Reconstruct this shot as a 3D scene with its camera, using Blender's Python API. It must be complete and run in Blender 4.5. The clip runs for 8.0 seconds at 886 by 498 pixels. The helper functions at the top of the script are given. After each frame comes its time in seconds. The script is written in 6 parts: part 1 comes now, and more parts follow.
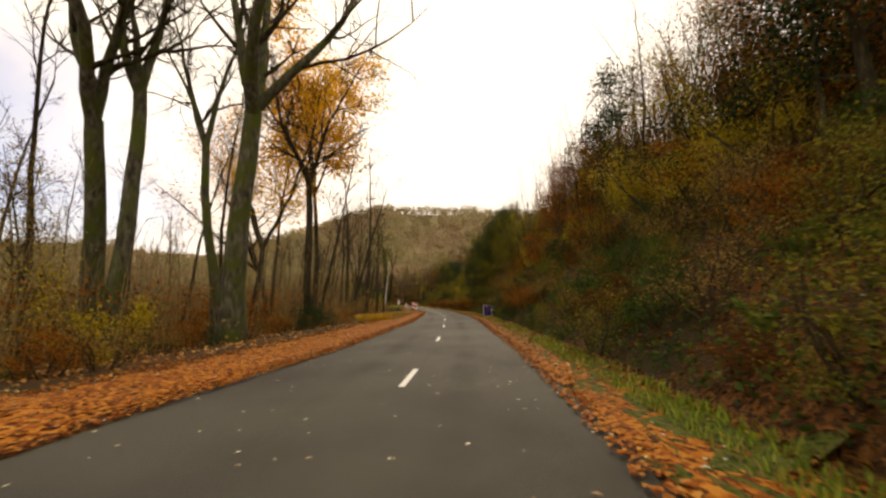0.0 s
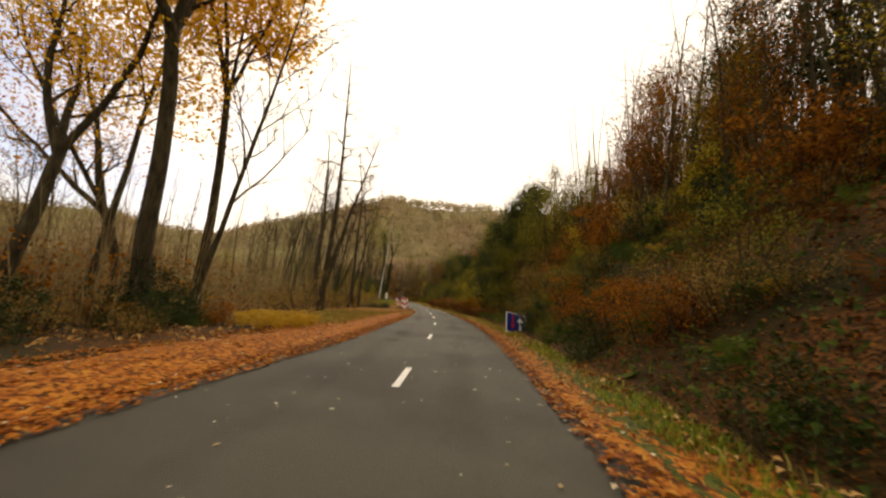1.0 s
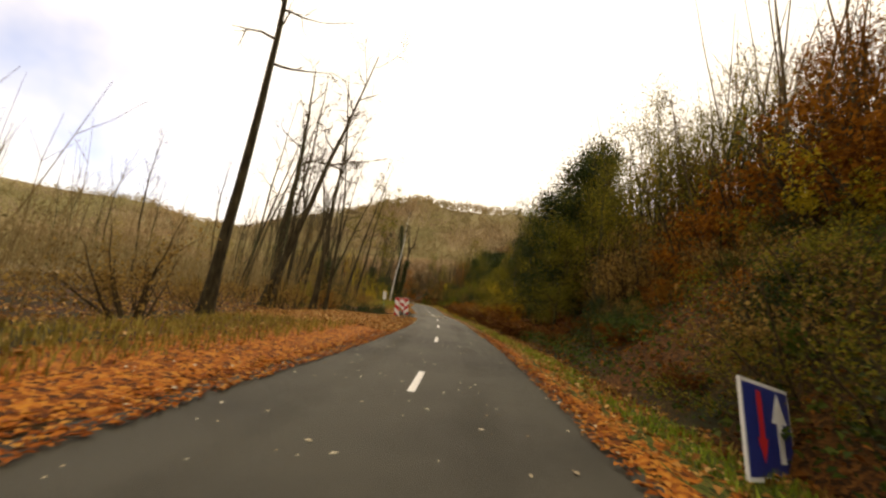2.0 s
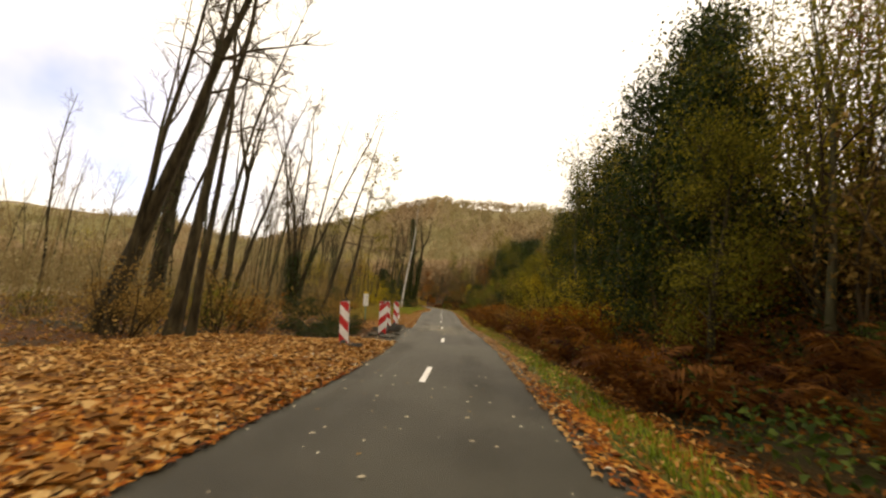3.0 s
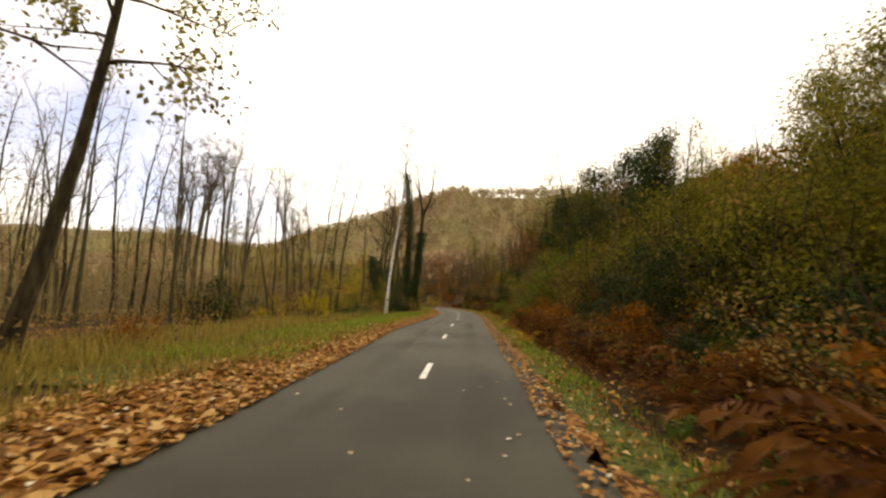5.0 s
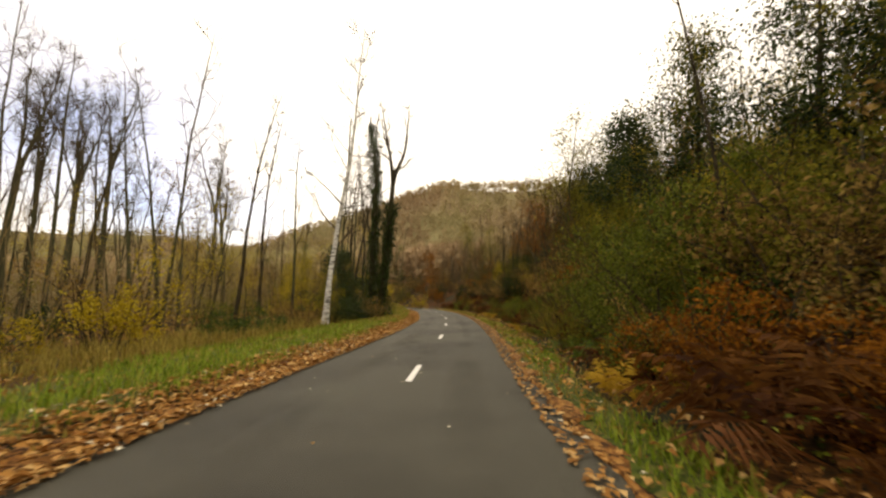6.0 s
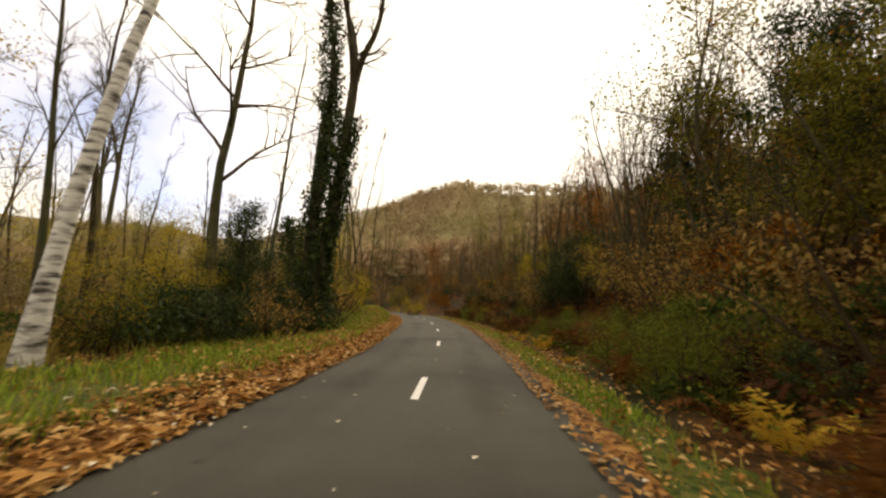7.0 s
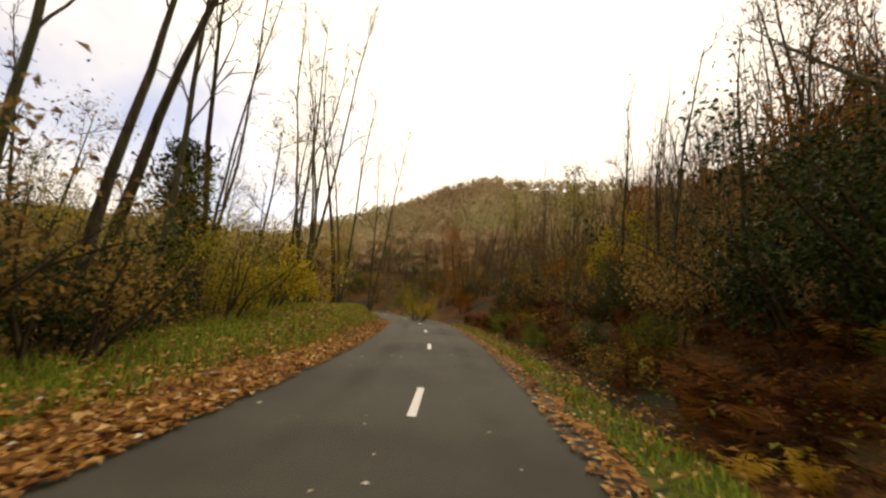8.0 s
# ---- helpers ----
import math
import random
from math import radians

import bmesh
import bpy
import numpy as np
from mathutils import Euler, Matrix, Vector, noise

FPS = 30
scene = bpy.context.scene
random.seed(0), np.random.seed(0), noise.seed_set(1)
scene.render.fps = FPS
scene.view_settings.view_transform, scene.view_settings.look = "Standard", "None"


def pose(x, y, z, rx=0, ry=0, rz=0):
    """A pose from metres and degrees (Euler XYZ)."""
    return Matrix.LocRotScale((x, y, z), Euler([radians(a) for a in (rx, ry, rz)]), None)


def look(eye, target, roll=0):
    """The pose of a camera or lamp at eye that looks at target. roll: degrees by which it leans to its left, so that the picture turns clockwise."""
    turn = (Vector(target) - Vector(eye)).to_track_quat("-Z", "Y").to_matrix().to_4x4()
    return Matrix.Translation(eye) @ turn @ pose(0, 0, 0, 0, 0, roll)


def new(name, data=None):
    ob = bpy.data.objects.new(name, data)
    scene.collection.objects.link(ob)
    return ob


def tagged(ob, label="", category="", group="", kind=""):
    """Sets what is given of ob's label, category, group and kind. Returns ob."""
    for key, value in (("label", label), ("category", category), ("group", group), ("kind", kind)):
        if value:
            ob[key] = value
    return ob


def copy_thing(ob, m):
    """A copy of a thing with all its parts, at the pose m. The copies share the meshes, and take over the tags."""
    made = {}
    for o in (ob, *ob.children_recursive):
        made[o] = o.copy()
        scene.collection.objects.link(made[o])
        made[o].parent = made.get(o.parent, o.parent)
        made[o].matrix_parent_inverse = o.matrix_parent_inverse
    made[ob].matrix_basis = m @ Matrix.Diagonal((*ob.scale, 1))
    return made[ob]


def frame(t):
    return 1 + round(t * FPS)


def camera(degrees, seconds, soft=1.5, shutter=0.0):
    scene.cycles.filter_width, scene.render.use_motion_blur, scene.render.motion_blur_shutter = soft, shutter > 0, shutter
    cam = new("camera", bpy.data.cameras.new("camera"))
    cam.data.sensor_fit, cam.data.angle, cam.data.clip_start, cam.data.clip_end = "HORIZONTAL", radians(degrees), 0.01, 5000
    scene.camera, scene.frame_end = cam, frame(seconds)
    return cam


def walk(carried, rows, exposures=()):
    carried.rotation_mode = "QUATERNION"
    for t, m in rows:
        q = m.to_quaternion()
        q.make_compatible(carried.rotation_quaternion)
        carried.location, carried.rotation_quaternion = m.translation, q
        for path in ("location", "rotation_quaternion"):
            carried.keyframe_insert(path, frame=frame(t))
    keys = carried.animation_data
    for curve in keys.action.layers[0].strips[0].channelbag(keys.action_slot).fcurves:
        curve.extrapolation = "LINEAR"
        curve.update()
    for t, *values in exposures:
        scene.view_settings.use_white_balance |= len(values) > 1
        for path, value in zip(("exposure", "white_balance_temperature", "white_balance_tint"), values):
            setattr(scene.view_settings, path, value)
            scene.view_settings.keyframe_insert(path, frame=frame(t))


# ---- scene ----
import itertools

cam = camera(96.0, 8.0, soft=2.45, shutter=0.07)
# seconds, eye, target, lean
PATH = [
    (0, (0.001, 0.000, 1.231), (-0.448, 9.907, 2.515), -1.03),
    (0.5, (-0.000, 7.211, 1.160), (-0.538, 17.123, 2.366), 2.15),
    (1, (-0.017, 13.704, 1.165), (-0.734, 23.600, 2.416), 4.01),
    (1.5, (-0.246, 20.335, 1.161), (-1.285, 30.185, 2.537), 6.93),
    (2, (-0.556, 26.872, 1.166), (-1.939, 36.690, 2.469), 7.07),
    (2.5, (-0.918, 32.870, 1.207), (-2.609, 42.641, 2.498), 5.75),
    (3, (-1.445, 38.725, 1.243), (-3.394, 48.442, 2.575), 4.32),
    (3.5, (-2.266, 45.050, 1.219), (-4.420, 54.728, 2.520), 3.63),
    (4, (-3.411, 52.018, 1.134), (-5.736, 61.672, 2.319), 3.72),
    (4.5, (-4.583, 58.503, 1.134), (-7.069, 68.109, 2.381), 2.45),
    (5, (-5.723, 64.681, 1.172), (-8.181, 74.288, 2.460), 0.90),
    (5.5, (-6.883, 70.932, 1.205), (-9.212, 80.573, 2.480), -0.20),
    (6, (-8.120, 77.577, 1.203), (-10.390, 87.234, 2.468), -0.50),
    (6.5, (-9.455, 84.653, 1.164), (-11.834, 94.277, 2.471), 0.23),
    (7, (-10.835, 91.459, 1.146), (-13.381, 101.029, 2.540), 2.09),
    (7.5, (-12.388, 98.283, 1.126), (-15.239, 107.767, 2.518), 4.69),
    (8, (-13.935, 104.791, 1.186), (-17.106, 114.171, 2.583), 4.06),
]
walk(cam, [(t, look(e, g, r)) for t, e, g, r in PATH], [(0, -0.12, 8800, 15), (1.0, -0.02, 8900, 14), (2.0, 0.08, 8900, 13), (3.5, 0.18, 8800, 12.5), (6.5, 0.12, 8600, 11.5), (8, -0.06, 8700, 13)])

# ---- light: bright overcast with thin blue gaps, the sun veiled, ahead ----
SUN_EL, SUN_AZ = 24.0, 12.0
world = bpy.data.worlds.new("sky")
scene.world = world
world.use_nodes = True
wn, wl = world.node_tree.nodes, world.node_tree.links
bg = wn["Background"]
sky = wn.new("ShaderNodeTexSky")
sky.sky_type, sky.sun_disc = "NISHITA", False
sky.sun_elevation, sky.sun_rotation = radians(SUN_EL), radians(SUN_AZ)
sky.dust_density, sky.air_density = 2.0, 1.0
tc = wn.new("ShaderNodeTexCoord")
cn = wn.new("ShaderNodeTexNoise")
cn.inputs["Scale"].default_value, cn.inputs["Detail"].default_value = 2.2, 5.0
cr = wn.new("ShaderNodeValToRGB")
cr.color_ramp.elements[0].position, cr.color_ramp.elements[1].position = 0.40, 0.66
cr.color_ramp.elements[0].color = (0.25, 0.25, 0.25, 1)
mx = wn.new("ShaderNodeMix")
mx.data_type = "RGBA"
mx.inputs["B"].default_value = (13.8, 14.0, 14.4, 1)
wl.new(tc.outputs["Generated"], cn.inputs["Vector"])
wl.new(cn.outputs["Fac"], cr.inputs["Fac"])
sx = wn.new("ShaderNodeSeparateXYZ")
wl.new(tc.outputs["Generated"], sx.inputs[0])
veil = wn.new("ShaderNodeMapRange")
veil.inputs["From Min"].default_value, veil.inputs["From Max"].default_value = -0.76, -0.30
veil.inputs["To Min"].default_value, veil.inputs["To Max"].default_value = 0.0, 1.0
wl.new(sx.outputs["X"], veil.inputs["Value"])
cover = wn.new("ShaderNodeMath")
cover.operation, cover.use_clamp = "ADD", True
wl.new(veil.outputs["Result"], cover.inputs[0])
wl.new(cr.outputs["Color"], cover.inputs[1])
wl.new(cover.outputs[0], mx.inputs["Factor"])
blue = wn.new("ShaderNodeMix")
blue.data_type, blue.blend_type = "RGBA", "MULTIPLY"
blue.inputs["Factor"].default_value = 1.0
blue.inputs["B"].default_value = (1.5, 1.85, 2.8, 1)
wl.new(sky.outputs["Color"], blue.inputs["A"])
wl.new(blue.outputs["Result"], mx.inputs["A"])
wl.new(mx.outputs["Result"], bg.inputs["Color"])
bg.inputs["Strength"].default_value = 0.1
sun_data = bpy.data.lights.new("sun", "SUN")
sun_data.energy, sun_data.angle, sun_data.color = 0.9, radians(14), (1.0, 0.94, 0.85)
sun = new("sun", sun_data)
az, el = radians(SUN_AZ), radians(SUN_EL)
sun_dir = Vector((math.sin(az) * math.cos(el), math.cos(az) * math.cos(el), math.sin(el)))
sun.matrix_world = look(sun_dir * 200, (0, 0, 0))

# ---- materials ----


def mat(name, ramp, scale=3.0, detail=6.0, rough=0.85, bump=0.0, bump_scale=40.0, island=0.0, leaf=0.0, stretch=(1, 1, 1), metal=0.0, big=None, spread=(0.3, 0.7), gloss=0.1):
    """A procedural surface: a colour ramp over noise and island chance, a second, larger stain noise, and relief."""
    m = bpy.data.materials.new(name)
    m.use_nodes = True
    n, l = m.node_tree.nodes, m.node_tree.links
    b = n["Principled BSDF"]
    co = n.new("ShaderNodeTexCoord")
    mp = n.new("ShaderNodeMapping")
    mp.inputs["Scale"].default_value = stretch
    l.new(co.outputs["Object"], mp.inputs["Vector"])
    nz = n.new("ShaderNodeTexNoise")
    nz.inputs["Scale"].default_value, nz.inputs["Detail"].default_value = scale, detail
    l.new(mp.outputs["Vector"], nz.inputs["Vector"])
    fac = nz.outputs["Fac"]
    if island:
        ge = n.new("ShaderNodeNewGeometry")
        im = n.new("ShaderNodeMix")
        im.inputs["Factor"].default_value = island
        l.new(fac, im.inputs["A"])
        l.new(ge.outputs["Random Per Island"], im.inputs["B"])
        fac = im.outputs["Result"]
    rp = n.new("ShaderNodeValToRGB")
    el_ = rp.color_ramp.elements
    lo, hi = spread
    for i, c in enumerate(ramp):
        p = lo + (hi - lo) * i / max(1, len(ramp) - 1)
        e = el_[i] if i < 2 else el_.new(p)
        e.position, e.color = p, (*c, 1)
    l.new(fac, rp.inputs["Fac"])
    col = rp.outputs["Color"]
    if big:
        n2 = n.new("ShaderNodeTexNoise")
        n2.inputs["Scale"].default_value, n2.inputs["Detail"].default_value = big[0], 4.0
        l.new(co.outputs["Object"], n2.inputs["Vector"])
        r2 = n.new("ShaderNodeValToRGB")
        r2.color_ramp.elements[0].position, r2.color_ramp.elements[1].position = 0.42, 0.62
        m2 = n.new("ShaderNodeMix")
        m2.data_type = "RGBA"
        l.new(n2.outputs["Fac"], r2.inputs["Fac"])
        l.new(r2.outputs["Color"], m2.inputs["Factor"])
        l.new(col, m2.inputs["A"])
        m2.inputs["B"].default_value = (*big[1], 1)
        col = m2.outputs["Result"]
    l.new(col, b.inputs["Base Color"])
    b.inputs["Roughness"].default_value, b.inputs["Metallic"].default_value = rough, metal
    b.inputs["Specular IOR Level"].default_value = gloss
    if bump:
        n3 = n.new("ShaderNodeTexNoise")
        n3.inputs["Scale"].default_value, n3.inputs["Detail"].default_value = bump_scale, 8.0
        l.new(mp.outputs["Vector"], n3.inputs["Vector"])
        bp = n.new("ShaderNodeBump")
        bp.inputs["Strength"].default_value, bp.inputs["Distance"].default_value = bump, 0.05
        l.new(n3.outputs["Fac"], bp.inputs["Height"])
        l.new(bp.outputs["Normal"], b.inputs["Normal"])
    if leaf:
        tr = n.new("ShaderNodeBsdfTranslucent")
        l.new(col, tr.inputs["Color"])
        ms = n.new("ShaderNodeMixShader")
        ms.inputs["Fac"].default_value = leaf
        l.new(b.outputs["BSDF"], ms.inputs[1])
        l.new(tr.outputs["BSDF"], ms.inputs[2])
        l.new(ms.outputs["Shader"], n["Material Output"].inputs["Surface"])
    return m


ASPHALT = mat("asphalt", [(0.043, 0.040, 0.029), (0.074, 0.069, 0.050), (0.112, 0.105, 0.077)], 220, 3, 0.66, 0.5, 260, big=(0.35, (0.045, 0.0415, 0.030)), gloss=0.22)
PAINT = mat("road_paint", [(0.55, 0.53, 0.48), (0.8, 0.78, 0.72), (0.82, 0.8, 0.74)], 60, 4, 0.6, 0.2, 200)
LEAF_ORANGE = mat("orange_fallen_leaves", [(0.095, 0.026, 0.006), (0.27, 0.07, 0.009), (0.42, 0.125, 0.015), (0.58, 0.27, 0.055)], 1.2, 3, 0.7, island=0.75, leaf=0.15, spread=(0.15, 0.85))
LEAF_TAN = mat("tan_fallen_leaves", [(0.13, 0.055, 0.014), (0.31, 0.135, 0.032), (0.47, 0.235, 0.065), (0.60, 0.39, 0.16)], 1.2, 3, 0.7, island=0.75, leaf=0.15, spread=(0.15, 0.85))
LEAF_BROWN = mat("brown_fallen_leaves", [(0.03, 0.011, 0.003), (0.085, 0.03, 0.006), (0.17, 0.06, 0.011), (0.32, 0.13, 0.028)], 1.2, 3, 0.75, island=0.75, leaf=0.15, spread=(0.15, 0.85))
LEAF_PALE = mat("pale_fallen_leaves", [(0.25, 0.14, 0.05), (0.5, 0.42, 0.28), (0.62, 0.56, 0.42)], 1.2, 3, 0.7, island=0.8, spread=(0.15, 0.85))
GRASS = mat("grass_blades", [(0.07, 0.105, 0.010), (0.18, 0.26, 0.022), (0.31, 0.37, 0.05)], 0.8, 3, 0.6, island=0.6, leaf=0.3, spread=(0.2, 0.8))
DRYGRASS = mat("dry_grass_blades", [(0.12, 0.09, 0.017), (0.26, 0.19, 0.0374), (0.38, 0.3, 0.0748)], 0.8, 3, 0.7, island=0.6, leaf=0.3, spread=(0.2, 0.8))
BARK = mat("grey_brown_bark", [(0.03, 0.024, 0.01224), (0.075, 0.06, 0.0306), (0.13, 0.11, 0.0578)], 9, 8, 0.9, 0.9, 22, stretch=(1, 1, 0.25), big=(0.7, (0.06, 0.065, 0.03)))
BARK_DARK = mat("dark_bark", [(0.018, 0.014, 0.00748), (0.045, 0.035, 0.01836), (0.08, 0.065, 0.034)], 9, 8, 0.9, 0.9, 22, stretch=(1, 1, 0.25))
BARK_MOSS = mat("mossy_bark", [(0.028, 0.025, 0.017), (0.08, 0.072, 0.048), (0.16, 0.15, 0.11)], 7, 8, 0.95, 0.9, 18, stretch=(1, 1, 0.35), big=(1.1, (0.075, 0.09, 0.02)))
BARK_BIRCH = mat("white_birch_bark", [(0.06, 0.053, 0.045), (0.36, 0.34, 0.30), (0.62, 0.60, 0.54)], 5, 6, 0.7, 0.4, 20, stretch=(0.6, 0.6, 2.2), spread=(0.34, 0.56))
TWIG = mat("twig_bark", [(0.03, 0.021, 0.0102), (0.085, 0.06, 0.02992)], 4, 3, 0.9)
LV_ORANGE = mat("orange_leaves", [(0.42, 0.14, 0.00544), (0.62, 0.27, 0.00816), (0.72, 0.43, 0.0204)], 0.6, 3, 0.6, island=0.5, leaf=0.7, spread=(0.25, 0.75))
LV_GOLD = mat("golden_leaves", [(0.62, 0.28, 0.012), (0.78, 0.42, 0.022), (0.86, 0.58, 0.05)], 0.6, 3, 0.6, island=0.5, leaf=0.75, spread=(0.25, 0.75))
LV_YELLOW = mat("yellow_leaves", [(0.2, 0.15, 0.0136), (0.42, 0.3, 0.0204), (0.55, 0.44, 0.0544)], 0.6, 3, 0.6, island=0.5, leaf=0.6, spread=(0.25, 0.75))
LV_OLIVE = mat("olive_leaves", [(0.065, 0.062, 0.008), (0.165, 0.148, 0.018), (0.30, 0.25, 0.036)], 0.5, 3, 0.6, island=0.5, leaf=0.58, spread=(0.25, 0.75))
LV_GREEN = mat("green_leaves", [(0.02, 0.04, 0.0068), (0.05, 0.085, 0.0136), (0.11, 0.15, 0.0272)], 0.6, 3, 0.5, island=0.5, leaf=0.42, spread=(0.25, 0.75))
LV_FRESH = mat("fresh_green_leaves", [(0.045, 0.06, 0.007), (0.12, 0.145, 0.017), (0.25, 0.25, 0.038)], 0.6, 3, 0.5, island=0.5, leaf=0.5, spread=(0.25, 0.75))
LV_IVY = mat("ivy_leaves", [(0.008, 0.016, 0.00408), (0.022, 0.038, 0.0068), (0.06, 0.085, 0.017)], 0.8, 3, 0.4, island=0.5, leaf=0.2, spread=(0.25, 0.75))
LV_RUST = mat("rust_leaves", [(0.09, 0.03, 0.00544), (0.24, 0.085, 0.01088), (0.42, 0.17, 0.02176)], 0.6, 3, 0.7, island=0.5, leaf=0.55, spread=(0.25, 0.75))
LV_BROWN = mat("brown_leaves", [(0.10, 0.058, 0.016), (0.25, 0.15, 0.042), (0.42, 0.27, 0.08)], 0.6, 3, 0.7, island=0.5, leaf=0.55, spread=(0.25, 0.75))
LV_TAN = mat("tan_leaves", [(0.15, 0.115, 0.05), (0.28, 0.22, 0.10), (0.40, 0.33, 0.17)], 0.6, 3, 0.7, island=0.5, leaf=0.4, spread=(0.25, 0.75))
FERN_RUST = mat("rust_bracken", [(0.03, 0.011, 0.003), (0.10, 0.036, 0.0075), (0.25, 0.105, 0.021)], 5.0, 4, 0.75, island=0.45, leaf=0.35, spread=(0.25, 0.75))
FERN_DARK = mat("dark_bracken", [(0.02, 0.008, 0.004), (0.075, 0.026, 0.009), (0.16, 0.06, 0.018)], 5.0, 4, 0.75, island=0.45, leaf=0.35, spread=(0.25, 0.75))
FERN_GOLD = mat("golden_bracken", [(0.24, 0.13, 0.014), (0.46, 0.28, 0.034), (0.62, 0.42, 0.07)], 0.9, 3, 0.75, island=0.35, leaf=0.4, spread=(0.25, 0.75))
FERN_GREEN = mat("green_fern", [(0.04, 0.07, 0.0102), (0.09, 0.14, 0.0204), (0.16, 0.22, 0.0408)], 0.9, 3, 0.6, island=0.35, leaf=0.35, spread=(0.25, 0.75))
# distant woods: the veil of haze is put into this pale colour
HAZY_WOODS = mat("hazy_far_foliage", [(0.22, 0.145, 0.085), (0.32, 0.22, 0.125), (0.40, 0.285, 0.16), (0.47, 0.355, 0.21)], 0.03, 5, 0.9, island=0.16, leaf=0.25, spread=(0.25, 0.75), big=(0.012, (0.37, 0.32, 0.16)))
SIGN_BLUE = mat("blue_sign_face", [(0.004, 0.016, 0.14), (0.007, 0.024, 0.19)], 4, 3, 0.45, gloss=0.4)
SIGN_WHITE = mat("white_sign_face", [(0.6, 0.6, 0.57), (0.75, 0.75, 0.72)], 5, 4, 0.5, gloss=0.4)
SIGN_RED = mat("red_sign_face", [(0.42, 0.010, 0.010), (0.5, 0.018, 0.016)], 5, 4, 0.5, gloss=0.4)
SIGN_YELLOW = mat("yellow_sign_face", [(0.5, 0.33, 0.03), (0.65, 0.45, 0.05)], 5, 4, 0.5, gloss=0.4)
RUBBER = mat("black_rubber", [(0.05, 0.05, 0.046), (0.13, 0.125, 0.112)], 14, 6, 0.85, 0.3, 60)
STEEL = mat("galvanised_steel", [(0.3, 0.31, 0.31), (0.45, 0.46, 0.46)], 12, 4, 0.45, metal=0.9, gloss=0.4)
POST_GREEN = mat("green_post_paint", [(0.10, 0.24, 0.17), (0.16, 0.32, 0.24)], 8, 4, 0.6)
INK = mat("dark_ink", [(0.02, 0.02, 0.02), (0.04, 0.04, 0.04)], 8, 2, 0.6)
CONCRETE = mat("weathered_concrete", [(0.0372, 0.03348, 0.02552), (0.0744, 0.0682, 0.05336), (0.1178, 0.1116, 0.087)], 6, 8, 0.9, 0.5, 60)
SAPLING = mat("sapling_bark", [(0.13, 0.085, 0.035), (0.32, 0.23, 0.10)], 4, 3, 0.9)
CREST = mat("crest_bark", [(0.055, 0.04, 0.022), (0.16, 0.118, 0.062)], 4, 3, 0.9)
DEADWOOD = mat("dead_wood", [(0.03, 0.02, 0.012), (0.085, 0.06, 0.036), (0.17, 0.125, 0.08)], 8, 6, 0.9, 0.7, 30)



def leaf_bed(name, ramp, cell=19.0, relief=0.4, big=None):
    """A packed bed of leaves: a cell pattern of leaf colours with relief."""
    m = mat(name, ramp, 1.5, 3, 0.8, spread=(0.1, 0.9), big=big)
    n, l = m.node_tree.nodes, m.node_tree.links
    b = n["Principled BSDF"]
    co = n.new("ShaderNodeTexCoord")
    vo = n.new("ShaderNodeTexVoronoi")
    vo.inputs["Scale"].default_value = cell
    wz = n.new("ShaderNodeTexNoise")
    wz.inputs["Scale"].default_value, wz.inputs["Detail"].default_value = 9.0, 4.0
    l.new(co.outputs["Object"], wz.inputs["Vector"])
    wv = n.new("ShaderNodeVectorMath")
    wv.operation = "MULTIPLY_ADD"
    wv.inputs[1].default_value = (0.16, 0.16, 0.16)
    l.new(wz.outputs["Color"], wv.inputs[0])
    l.new(co.outputs["Object"], wv.inputs[2])
    l.new(wv.outputs[0], vo.inputs["Vector"])
    rp = [k for k in n if k.bl_idname == "ShaderNodeValToRGB"][0]
    sp = n.new("ShaderNodeSeparateColor")
    l.new(vo.outputs["Color"], sp.inputs["Color"])
    l.new(sp.outputs["Red"], rp.inputs["Fac"])
    bp = n.new("ShaderNodeBump")
    bp.inputs["Strength"].default_value, bp.inputs["Distance"].default_value = relief, 0.03
    l.new(vo.outputs["Distance"], bp.inputs["Height"])
    l.new(bp.outputs["Normal"], b.inputs["Normal"])
    return m


BED_ORANGE = leaf_bed("orange_leaf_bed", [(0.05, 0.01496, 0.00306), (0.2, 0.05456, 0.006732), (0.36, 0.1056, 0.01102), (0.46, 0.1848, 0.02754)])
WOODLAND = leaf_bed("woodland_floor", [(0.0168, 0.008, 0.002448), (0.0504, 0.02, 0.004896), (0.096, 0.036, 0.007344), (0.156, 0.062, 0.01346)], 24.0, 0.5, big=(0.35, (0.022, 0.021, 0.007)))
# woodland floor far off, lightened in its colour to stand for haze
HAZY_HILL_FLOOR = leaf_bed("hazy_hill_floor", [(0.12, 0.08, 0.045), (0.19, 0.13, 0.07), (0.26, 0.19, 0.10), (0.31, 0.24, 0.135)], 3.0, 0.2, big=(0.02, (0.24, 0.21, 0.10)))
TURF = leaf_bed("mossy_turf", [(0.018, 0.026, 0.004), (0.046, 0.066, 0.007), (0.08, 0.1, 0.012), (0.11, 0.09, 0.022)], 22.0, 0.2)
BED_TAN = leaf_bed("tan_leaf_bed", [(0.04365, 0.0172, 0.004522), (0.1358, 0.05332, 0.01292), (0.2522, 0.1075, 0.02584), (0.3492, 0.1806, 0.05168)])


